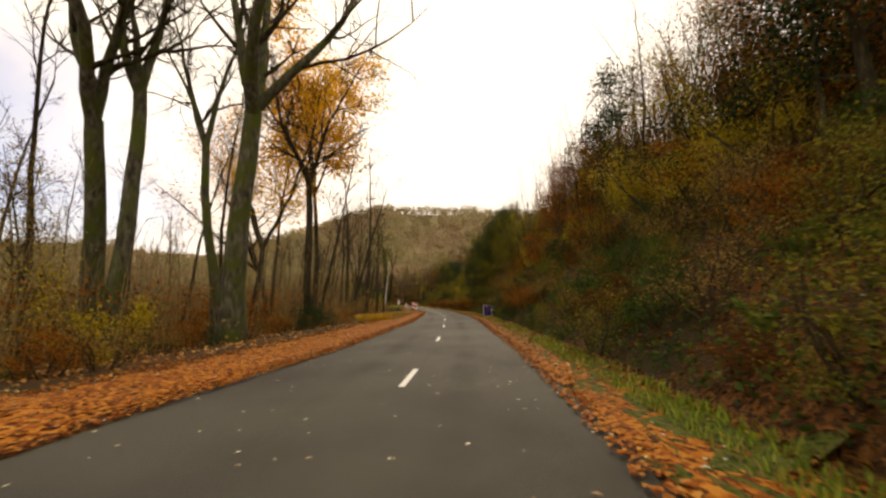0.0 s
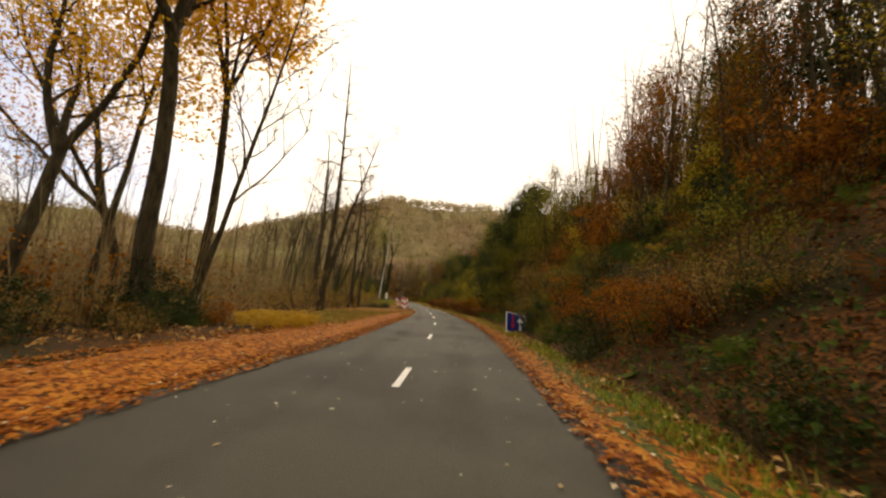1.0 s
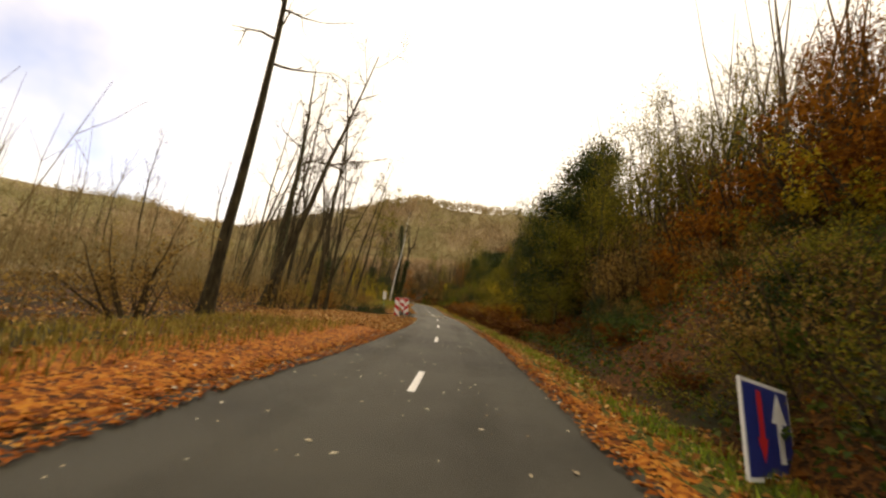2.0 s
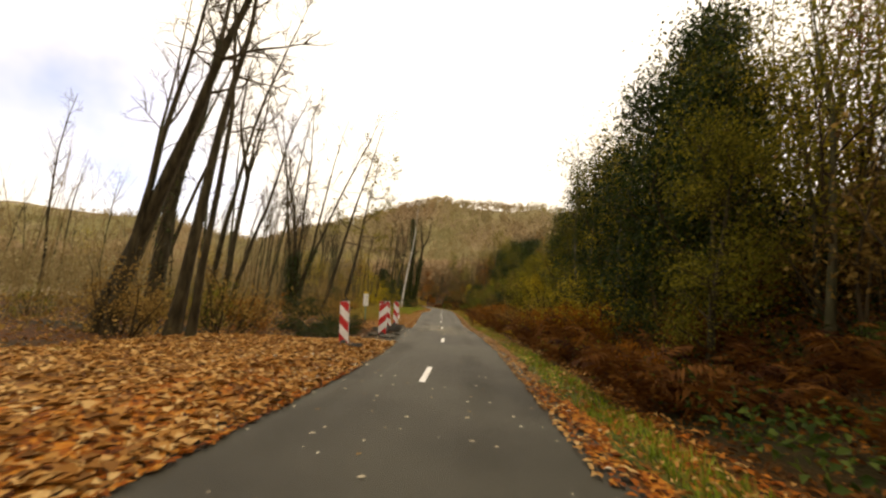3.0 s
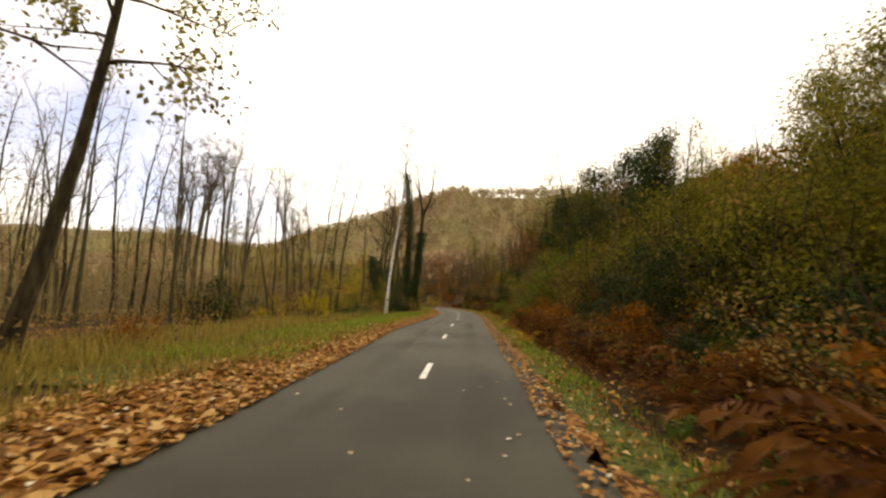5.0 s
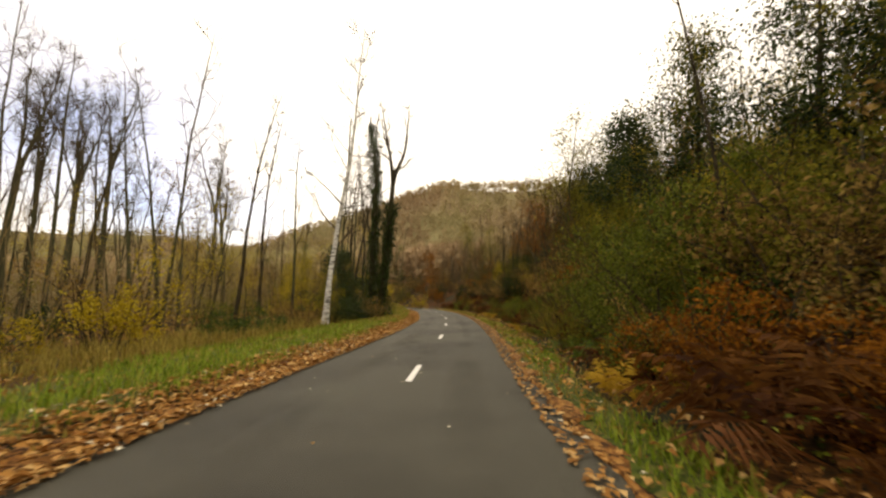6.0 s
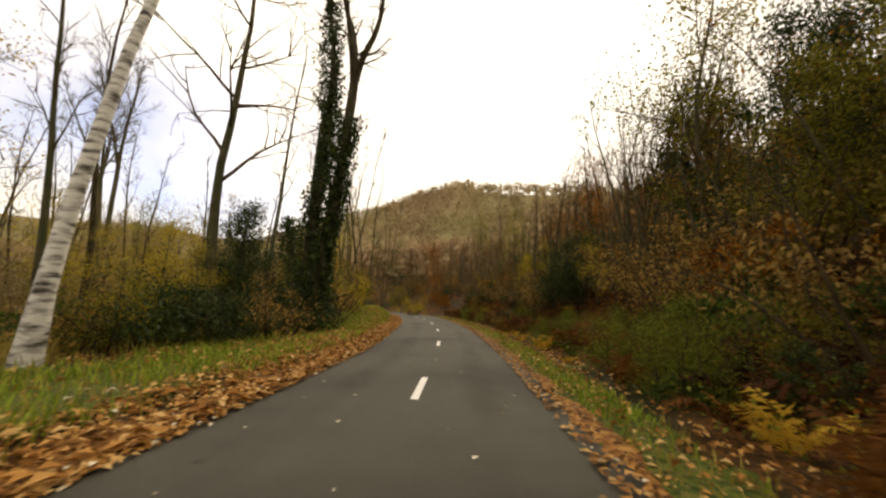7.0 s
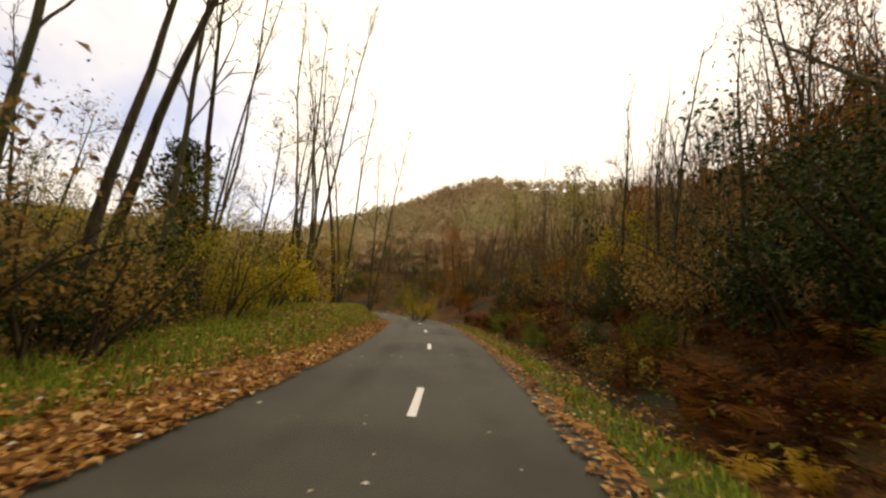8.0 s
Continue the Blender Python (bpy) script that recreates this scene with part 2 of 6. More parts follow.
def stain(name, colour, amount, scale):
    """A thin uneven stain that fades out towards its rim."""
    m = mat(name, [tuple(c * 0.8 for c in colour), colour], 9, 6, 0.85)
    n, l = m.node_tree.nodes, m.node_tree.links
    co = n.new("ShaderNodeTexCoord")
    sub = n.new("ShaderNodeVectorMath")
    sub.operation = "SUBTRACT"
    sub.inputs[1].default_value = (0.5, 0.5, 0.5)
    l.new(co.outputs["UV"], sub.inputs[0])
    mul = n.new("ShaderNodeVectorMath")
    mul.operation = "MULTIPLY"
    mul.inputs[1].default_value = (1, 1, 0)
    l.new(sub.outputs[0], mul.inputs[0])
    ln = n.new("ShaderNodeVectorMath")
    ln.operation = "LENGTH"
    l.new(mul.outputs[0], ln.inputs[0])
    mr = n.new("ShaderNodeMapRange")
    mr.inputs["From Min"].default_value, mr.inputs["From Max"].default_value = 0.5, 0.12
    l.new(ln.outputs["Value"], mr.inputs["Value"])
    nz = n.new("ShaderNodeTexNoise")
    nz.inputs["Scale"].default_value, nz.inputs["Detail"].default_value = scale, 6.0
    l.new(co.outputs["Object"], nz.inputs["Vector"])
    nr = n.new("ShaderNodeMapRange")
    nr.inputs["From Min"].default_value, nr.inputs["From Max"].default_value = 0.32, 0.62
    l.new(nz.outputs["Fac"], nr.inputs["Value"])
    pr = n.new("ShaderNodeMath")
    pr.operation = "MULTIPLY"
    l.new(mr.outputs["Result"], pr.inputs[0])
    l.new(nr.outputs["Result"], pr.inputs[1])
    p2 = n.new("ShaderNodeMath")
    p2.operation = "MULTIPLY"
    p2.inputs[1].default_value = amount
    l.new(pr.outputs[0], p2.inputs[0])
    l.new(p2.outputs[0], n["Principled BSDF"].inputs["Alpha"])
    return m


DUST = stain("road_dust", (0.30, 0.27, 0.20), 0.75, 1.1)
TAR = stain("dark_tar", (0.024, 0.023, 0.018), 0.5, 5.0)
WEAR = stain("worn_wheel_track", (0.12, 0.112, 0.088), 0.28, 0.5)

# ---- the road's line ----
CTRL = [(-5, -80), (-2.4, -30), (-1.15, 0), (-0.88, 7), (-0.8, 13), (-0.92, 20), (-1.15, 26.5), (-1.52, 32.7), (-2.15, 39.2), (-2.96, 45.6),
        (-3.9, 52.1), (-5.12, 58.4), (-6.43, 64.8), (-7.65, 71.2), (-8.93, 77.6), (-10.13, 83.9), (-11.22, 90.3), (-12.5, 96.7), (-13.97, 103.1),
        (-15.67, 109.3), (-17.75, 115.5), (-20.1, 121.5), (-22.7, 127.5), (-26.2, 133.5), (-31, 139), (-37.5, 143.5), (-46, 146.5), (-60, 148), (-95, 146), (-150, 140)]


def line_samples():
    p = np.array(CTRL, float)
    out = []
    for i in range(1, len(p) - 2):
        a, b, c, d = p[i - 1:i + 3]
        k = max(2, int(np.linalg.norm(c - b) / 0.5))
        for u in np.arange(k) / k:
            h1 = (c - a) / (np.linalg.norm(c - a)) * np.linalg.norm(c - b)
            h2 = (d - b) / (np.linalg.norm(d - b)) * np.linalg.norm(c - b)
            out.append((2 * u**3 - 3 * u**2 + 1) * b + (u**3 - 2 * u**2 + u) * h1 + (3 * u**2 - 2 * u**3) * c + (u**3 - u**2) * h2)
    return np.array(out)


LINE = line_samples()
seg = np.linalg.norm(np.diff(LINE, axis=0), axis=1)
LS = np.concatenate([[0], np.cumsum(seg)])
LS = LS - LS[np.argmin(abs(LINE[:, 1]))]
TAN = np.gradient(LINE, axis=0)
TAN /= np.linalg.norm(TAN, axis=1)[:, None]


def place(s, n):
    """World x, y of a point s metres along the road and n to the right of its middle line."""
    x, y = np.interp(s, LS, LINE[:, 0]), np.interp(s, LS, LINE[:, 1])
    tx, ty = np.interp(s, LS, TAN[:, 0]), np.interp(s, LS, TAN[:, 1])
    k = np.hypot(tx, ty)
    return x + n * ty / k, y - n * tx / k


def along(x, y):
    """The reverse of place()."""
    x, y = np.atleast_1d(np.asarray(x, float)), np.atleast_1d(np.asarray(y, float))
    s, n = np.empty(len(x)), np.empty(len(x))
    for i in range(0, len(x), 4000):
        q = np.stack([x[i:i + 4000], y[i:i + 4000]], 1)
        d = ((q[:, None] - LINE[None]) ** 2).sum(-1)
        j = d.argmin(1)
        off, t = q - LINE[j], TAN[j]
        s[i:i + 4000] = LS[j] + (off * t).sum(1)
        n[i:i + 4000] = off[:, 0] * t[:, 1] - off[:, 1] * t[:, 0]
    return s, n


def edge_right(s):
    return np.interp(s, [0, 5, 15, 30, 48, 62, 80, 95, 110, 130], [2.3, 2.25, 2.0, 2.05, 1.75, 1.45, 1.77, 1.73, 1.65, 1.9])


def edge_left(s):
    return np.interp(s, [0, 4, 12, 18, 24, 31, 37, 47, 56, 62, 82, 89, 95, 102, 109, 130], [3.2, 3.1, 2.6, 2.4, 2.1, 2.05, 1.75, 1.4, 1.6, 1.68, 2.28, 2.1, 1.95, 1.85, 2.1, 2.0])


def ramp01(v, a, b):
    u = np.clip((v - a) / (b - a), 0, 1)
    return u * u * (3 - 2 * u)


def ridge(x, y, ax, ay, ah, bx, by, bh, w):
    """A hill's spine from a to b, with its height at both ends."""
    dx, dy = bx - ax, by - ay
    u = np.clip(((x - ax) * dx + (y - ay) * dy) / (dx * dx + dy * dy), 0, 1)
    d = np.hypot(x - ax - u * dx, y - ay - u * dy)
    return (ah + (bh - ah) * u) * np.exp(-((d / w) ** 2))


HILLS = [(70, 400, 77, -80, 388, 86, 48), (-80, 388, 86, -270, 360, 22, 68), (-300, 430, 44, -365, 385, 58, 90), (-365, 385, 58, -560, 220, 53, 90),
         (70, 400, 77, 300, 300, 92, 48), (-560, 220, 53, -700, -100, 58, 120), (-500, 560, 48, -150, 620, 53, 110)]


def lumps(x, y):
    return (np.sin(x * 0.9 + np.sin(y * 0.7)) * np.cos(y * 0.8 + 1.3 * np.sin(x * 0.5)) + 0.5 * np.sin(x * 2.1 + y * 1.7) * np.sin(y * 2.4 - x))


def ground_z(x, y):
    x, y = np.atleast_1d(np.asarray(x, float)), np.atleast_1d(np.asarray(y, float))
    s, n = along(x, y)
    er, el_ = edge_right(s), edge_left(s)
    dr, dl = n - er, -n - el_
    start = np.interp(s, [-20, 36, 46, 72, 82, 95, 130, 160], [1.5, 1.7, 4.2, 4.6, 3.2, 3.6, 3.0, 4.0])
    steep = np.interp(s, [-20, 34, 46, 72, 80, 130, 170], [0.85, 0.8, 0.62, 0.6, 0.62, 0.5, 0.4])
    up = np.maximum(dr - start, 0)
    bank = np.minimum(up * steep, 8 + 0.0 * up) + np.maximum(up - 8 / steep, 0) * 0.42
    cap = np.interp(s, [60, 110, 135, 150], [46, 40, 22, 12])
    bank = cap * (1 - np.exp(-bank / cap)) + 0.03 * up
    right = -0.04 - 0.10 * np.exp(-((dr - 1.0) / 0.5) ** 2) + 0.12 * ramp01(dr, 1.2, 3.0) + bank
    right += 0.18 * lumps(x * 0.9, y * 0.9) * ramp01(dr, 1.5, 5)
    drop = -1.1 * ramp01(dl, 2.2, 9) - 2.6 * ramp01(dl, 9, 34) - 2.0 * ramp01(dl, 30, 80)
    drop = drop * np.interp(s, [0, 60, 90, 120], [1, 0.8, 0.6, 0.5])
    left = -0.03 + 0.10 * np.exp(-((dl - 1.1) / 0.7) ** 2) + drop + 0.14 * lumps(x * 0.8, y * 0.8) * ramp01(dl, 2, 6)
    slip = np.exp(-(((s - 53.9) / 3.3) ** 4)) * ramp01(dl, 0.9, 1.6) * (1 - ramp01(dl, 4, 8))
    left -= 1.3 * slip
    left += ramp01(s, 110, 122) * (0.75 * ramp01(dl, 0.3, 2.0) - 0.5 * ramp01(dl, 4, 9))
    mid = np.full_like(x, -0.09)
    z = np.where(dr > 0, right, np.where(dl > 0, left, mid))
    far = np.max([ridge(x, y, *hill) for hill in HILLS], axis=0)
    far *= ramp01(np.hypot(x + 10, y - 60), 60, 190)
    far *= np.where(n > 0, 1.0, ramp01(-n, 25, 110))
    rough = 2.2 * np.sin(x * 0.045 + 1.0) * np.sin(y * 0.05) + 1.2 * np.sin(x * 0.13) * np.sin(y * 0.11 + 2)
    return np.maximum(z, z * 0.35 + far) + rough * ramp01(np.abs(n), 40, 120)


def gz(x, y):
    return float(ground_z(x, y)[0])


# ---- mesh helpers ----


def mesh(name, verts, faces):
    me = bpy.data.meshes.new(name)
    me.from_pydata([tuple(v) for v in verts], [], [tuple(f) for f in faces])
    me.update()
    return me


def big_mesh(name, verts, faces):
    """A mesh from arrays; faces all of one size."""
    verts, faces = np.asarray(verts, np.float32), np.asarray(faces, np.int32)
    me = bpy.data.meshes.new(name)
    me.vertices.add(len(verts))
    me.vertices.foreach_set("co", verts.ravel())
    k = faces.shape[1]
    me.loops.add(faces.size)
    me.loops.foreach_set("vertex_index", faces.ravel())
    me.polygons.add(len(faces))
    me.polygons.foreach_set("loop_start", np.arange(0, faces.size, k, dtype=np.int32))
    me.update(calc_edges=True)
    return me


def smooth(me):
    me.polygons.foreach_set("use_smooth", [True] * len(me.polygons))
    return me


def part(name, me, material, parent=None, label="", m=None):
    """Links a mesh as one object, under a thing or a part."""
    if isinstance(me, bmesh.types.BMesh):
        bm, me = me, bpy.data.meshes.new(name)
        bm.to_mesh(me)
        bm.free()
    ob = new(name, me)
    if material and not me.materials:
        me.materials.append(material)
    if parent:
        ob.parent = parent
    if m is not None:
        ob.matrix_basis = m
    return tagged(ob, label)


def thing(name, label, category, group="", kind="", m=None):
    ob = tagged(new(name), label, category, group, kind)
    ob.empty_display_size = 0.1
    if m is not None:
        ob.matrix_basis = m
    return ob


def box(sx, sy, sz, at=(0, 0, 0), bevel=0.0):
    bm = bmesh.new()
    bmesh.ops.create_cube(bm, size=1)
    bmesh.ops.scale(bm, vec=(sx, sy, sz), verts=bm.verts)
    bmesh.ops.translate(bm, vec=at, verts=bm.verts)
    if bevel:
        bmesh.ops.bevel(bm, geom=bm.edges[:], offset=bevel, segments=2, affect="EDGES")
    return bm


def prism(poly, y0, y1):
    """A flat shape in x and z, given depth in y."""
    k = len(poly)
    v = [(x, y0, z) for x, z in poly] + [(x, y1, z) for x, z in poly]
    f = [tuple(range(k)), tuple(range(2 * k - 1, k - 1, -1))] + [(i, i + k, (i + 1) % k + k, (i + 1) % k) for i in range(k)]
    bm = bmesh.new()
    bv = [bm.verts.new(p) for p in v]
    for q in f:
        bm.faces.new([bv[i] for i in q])
    bmesh.ops.recalc_face_normals(bm, faces=bm.faces)
    return bm


def leaves(points, size, rng, up=0.0, width=0.6, fold=0.25, vary=0.5, flat=None):
    """Folded leaf shapes, two triangles each, at the points. up: how far they lie level."""
    p = np.asarray(points, float)
    k = len(p)
    if not k:
        return np.zeros((0, 3)), np.zeros((0, 3), int)
    a = rng.normal(size=(k, 3))
    a /= np.linalg.norm(a, axis=1)[:, None]
    nrm = rng.normal(size=(k, 3)) * (1 - up) + np.array([0, 0, 1.0]) * up * 2
    nrm /= np.linalg.norm(nrm, axis=1)[:, None]
    d = a - nrm * (a * nrm).sum(1)[:, None]
    d /= np.linalg.norm(d, axis=1)[:, None] + 1e-9
    w = np.cross(nrm, d)
    sz = (size * (1 + vary * (rng.random(k) * 2 - 1)))[:, None]
    b = p - d * sz * 0.5
    tip = p + d * sz * 0.5
    l = p + w * sz * width * 0.5 + nrm * sz * fold
    r = p - w * sz * width * 0.5 + nrm * sz * fold
    v = np.stack([b, l, tip, r], 1).reshape(-1, 3)
    i = np.arange(k)[:, None] * 4
    f = np.concatenate([i + [0, 2, 1], i + [0, 3, 2]], 1).reshape(-1, 3)
    return v, f


class Tubes:
    """Gathers tapered tubes into one mesh."""

    def __init__(self):
        self.v, self.f, self.n = [], [], 0

    def add(self, pts, rad, sides):
        pts = np.asarray(pts, float)
        d = np.gradient(pts, axis=0)
        d /= np.linalg.norm(d, axis=1)[:, None] + 1e-9
        ref = np.array([1.0, 0, 0]) if abs(d[0][0]) < 0.8 else np.array([0, 1.0, 0])
        u = np.cross(d, ref)
        u /= np.linalg.norm(u, axis=1)[:, None] + 1e-9
        w = np.cross(d, u)
        a = np.arange(sides) * 2 * np.pi / sides
        ring = (u[:, None] * np.cos(a)[None, :, None] + w[:, None] * np.sin(a)[None, :, None]) * np.asarray(rad)[:, None, None] + pts[:, None]
        k = len(pts)
        self.v.append(ring.reshape(-1, 3))
        i = np.arange(k - 1)[:, None] * sides
        j = np.arange(sides)[None]
        q = np.stack([i + j, i + (j + 1) % sides, i + sides + (j + 1) % sides, i + sides + j], -1).reshape(-1, 4)
        self.f.append(q + self.n)
        self.n += k * sides

    def mesh(self, name):
        return smooth(big_mesh(name, np.concatenate(self.v), np.concatenate(self.f)))


def bend(start, way, length, steps, rng, wob, lift=0.0):
    """A wandering line."""
    p, d = [np.array(start, float)], np.array(way, float)
    d /= np.linalg.norm(d)
    for _ in range(steps):
        d = d + rng.normal(size=3) * wob + np.array([0, 0, lift])
        d /= np.linalg.norm(d)
        p.append(p[-1] + d * length / steps)
    return np.array(p)


def side_way(d, angle, rng, turn=None):
    """A way that leaves d by the angle in degrees."""
    d = d / np.linalg.norm(d)
    r = rng.normal(size=3)
    if turn is not None:
        r = np.array([math.cos(turn), math.sin(turn), 0.0])
    r = r - d * (r @ d)
    r /= np.linalg.norm(r) + 1e-9
    return d * math.cos(radians(angle)) + r * math.sin(radians(angle))


def grow(seed, height, r0, lean=(0, 0), limbs=12, first=0.35, limb_len=0.3, angle=45, subs=5, twigs=4, wob=0.05, sides=8, lift=0.05, crook=0.04, stems=1, stem_angle=12, twig_len=0.5, trunk_steps=12, fork=0.0, arms=3, arm_angle=24):
    """Trunk tubes, branch tubes and the twigs' points of a tree that stands at the origin. fork: the share of the height at which the trunk splits."""
    rng = np.random.default_rng(seed)
    trunk, branches, tips, spine = Tubes(), Tubes(), [], []
    axes_ = []
    for k in range(stems):
        way = np.array([lean[0], lean[1], 1.0])
        if stems > 1:
            way = side_way(way, stem_angle * (0.4 + 0.8 * rng.random()), rng, turn=k * 2 * math.pi / stems + rng.random())
        h = height * (1 if k == 0 else 0.75 + 0.25 * rng.random())
        rr = r0 * (1 if stems == 1 else 0.6)
        start = (0, 0, -0.25) if stems == 1 else (0.5 * rr * math.cos(k * 2.1), 0.5 * rr * math.sin(k * 2.1), -0.25)
        u = np.linspace(0, 1, trunk_steps + 1)
        flare = rr * 0.5 * np.exp(-u * 25 * (fork or 1))
        if fork:
            pts = bend(start, way, h * fork, trunk_steps, rng, crook * 0.6, 0.005)
            rad = rr * (1 - 0.3 * u) + flare
            trunk.add(pts, rad, sides)
            spine.append((pts, rad))
            d = pts[-1] - pts[-2]
            for a in range(arms):
                w = side_way(d, arm_angle * (0.55 + 0.8 * rng.random()), rng, turn=a * 2 * math.pi / arms + 0.4 * rng.random())
                ap = bend(pts[-1] - d * 0.3 * a / arms, w, h * (1 - fork) * (0.75 + 0.4 * rng.random()), trunk_steps, rng, crook * 1.6, 0.03)
                ar = rr * 0.66 * (0.65 + 0.35 * rng.random()) * (1 - 0.93 * u ** 0.8) + 0.006
                trunk.add(ap, ar, max(5, sides - 2))
                axes_.append((ap, ar, 0.12, h * 0.6))
        else:
            pts = bend(start, way, h, trunk_steps, rng, crook, 0.0)
            rad = rr * (1 - 0.88 * u ** 0.9) + flare
            trunk.add(pts, rad, sides)
            spine.append((pts, rad))
            axes_.append((pts, rad, first, h))
    for pts, rad, lo, h in axes_:
        for i in range(limbs):
            u0 = lo + (0.98 - lo) * (i + rng.random()) / limbs
            j = u0 * trunk_steps
            a = int(min(j, trunk_steps - 1))
            base = pts[a] + (pts[a + 1] - pts[a]) * (j - a)
            d = pts[a + 1] - pts[a]
            ll = h * limb_len * (0.4 + 0.8 * rng.random()) * (1.15 - 0.7 * u0)
            w = side_way(d, angle * (0.7 + 0.6 * rng.random()), rng, turn=i * 2.4 + rng.random())
            lr = max(0.014, rad[a] * 0.5)
            lp = bend(base, w, ll, 6, rng, wob * 1.9, lift)
            branches.add(lp, np.linspace(lr, 0.010, 7), 5 if rad[a] > 0.08 else 3)
            for _ in range(subs):
                v0 = 0.2 + 0.8 * rng.random()
                b = int(min(v0 * 6, 5))
                bp = lp[b] + (lp[b + 1] - lp[b]) * rng.random()
                sl = ll * 0.5 * (0.4 + 0.8 * rng.random())
                sp = bend(bp, side_way(lp[b + 1] - lp[b], 38 + 20 * rng.random(), rng), sl, 3, rng, wob * 2.6, lift)
                branches.add(sp, np.linspace(lr * 0.36 + 0.007, 0.007, 4), 3)
                tips.append(sp[-1])
                for _ in range(twigs):
                    c = rng.integers(1, 4)
                    tp = bend(sp[c], side_way(sp[c] - sp[c - 1], 42, rng), twig_len * (0.4 + 0.9 * rng.random()), 2, rng, wob * 2, lift)
                    branches.add(tp, [0.010, 0.008, 0.004], 3)
                    tips += [tp[1], tp[2]]
    return trunk, branches, np.array(tips), spine, rng


def tree(name, label, category, spec, bark, at, twig=TWIG, foliage=None, ivy=None, group="", turn=0.0, scale=1.0):
    """A tree with trunk, branches and, where it has them, leaves and ivy. foliage: material, count, size, spread."""
    trunk, branches, tips, spine, rng = grow(**spec)
    x, y = at
    t = thing(name, label, category, group, m=pose(x, y, gz(x, y) - 0.05, 0, 0, turn) @ Matrix.Scale(scale, 4))
    part("trunk", trunk.mesh("trunk"), bark, t)
    part("crown", branches.mesh("crown"), twig, t)
    if foliage:
        fm, count, size, spread_ = foliage
        pick = tips[rng.integers(0, len(tips), count)] + rng.normal(size=(count, 3)) * spread_
        part("foliage", big_mesh("foliage", *leaves(pick, size, rng, up=0.2)), fm, t)
    if ivy:
        im, count, size, lo, hi, thick = ivy
        pts = []
        for p, rad in spine:
            u = lo + (hi - lo) * rng.random(count)
            j = u * (len(p) - 1)
            a = np.minimum(j.astype(int), len(p) - 2)
            c = p[a] + (p[a + 1] - p[a]) * (j - a)[:, None]
            th = rng.random(count) * 2 * np.pi
            bulge = np.clip(0.9 + 1.1 * np.sin(u * 31 + th) * np.sin(u * 17 + 2 * th) + 0.6 * np.sin(u * 9 + 1), 0.12, 3)
            rr = rad[a] + thick * (rng.random(count) ** 0.8) * bulge
            pts.append(c + np.stack([np.cos(th) * rr, np.sin(th) * rr, rng.normal(size=count) * 0.08], 1))
        part("ivy", big_mesh("ivy", *leaves(np.concatenate(pts), size, rng)), im, t)
    return t


def bush_meshes(seed, w, h, count, size, clumps=9, stems=9, hang=0.0, skirt=0):
    """Stems and leaves of a shrub w wide and h high."""
    rng = np.random.default_rng(seed)
    st = Tubes()
    centres = []
    for i in range(stems):
        a = i * 2 * math.pi / stems + rng.random()
        way = (math.cos(a) * (0.25 + 0.6 * rng.random()), math.sin(a) * (0.25 + 0.6 * rng.random()), 1)
        p = bend((math.cos(a) * w * 0.12, math.sin(a) * w * 0.12, -0.2), way, h * (0.7 + 0.5 * rng.random()), 6, rng, 0.16, -hang)
        st.add(p, np.linspace(0.03 * h / 2 + 0.008, 0.006, 7), 3)
        for k in range(2):
            q = bend(p[2 + 2 * k], side_way(p[3] - p[2], 50, rng), h * 0.3 * rng.random() + 0.1, 2, rng, 0.15)
            st.add(q, [0.012, 0.008, 0.003], 3)
            centres.append(q[-1])
        centres += [p[-1], p[4], p[3]]
    centres = np.array(centres)
    centres = centres[rng.permutation(len(centres))[:max(clumps, 6)]]
    if skirt:
        u, a = rng.random(skirt), rng.uniform(0, 2 * np.pi, skirt)
        r = w * 0.42 * np.sqrt(np.clip(1.15 - (1.5 * u - 0.35) ** 2, 0, 1)) * (0.55 + 0.45 * rng.random(skirt))
        centres = np.concatenate([centres, np.stack([r * np.cos(a), r * np.sin(a), h * 0.9 * u], 1)])
    sig = np.array([w, w, h * 0.8]) * (0.05 + 0.11 * rng.random((len(centres), 1)))
    wh = rng.integers(0, len(centres), count)
    pts = centres[wh] + rng.normal(size=(count, 3)) * sig[wh]
    pts[:, 2] = np.abs(pts[:, 2])
    return st.mesh("stem"), big_mesh("foliage", *leaves(pts, size, rng, up=0.25))

# ---- ground, road ----


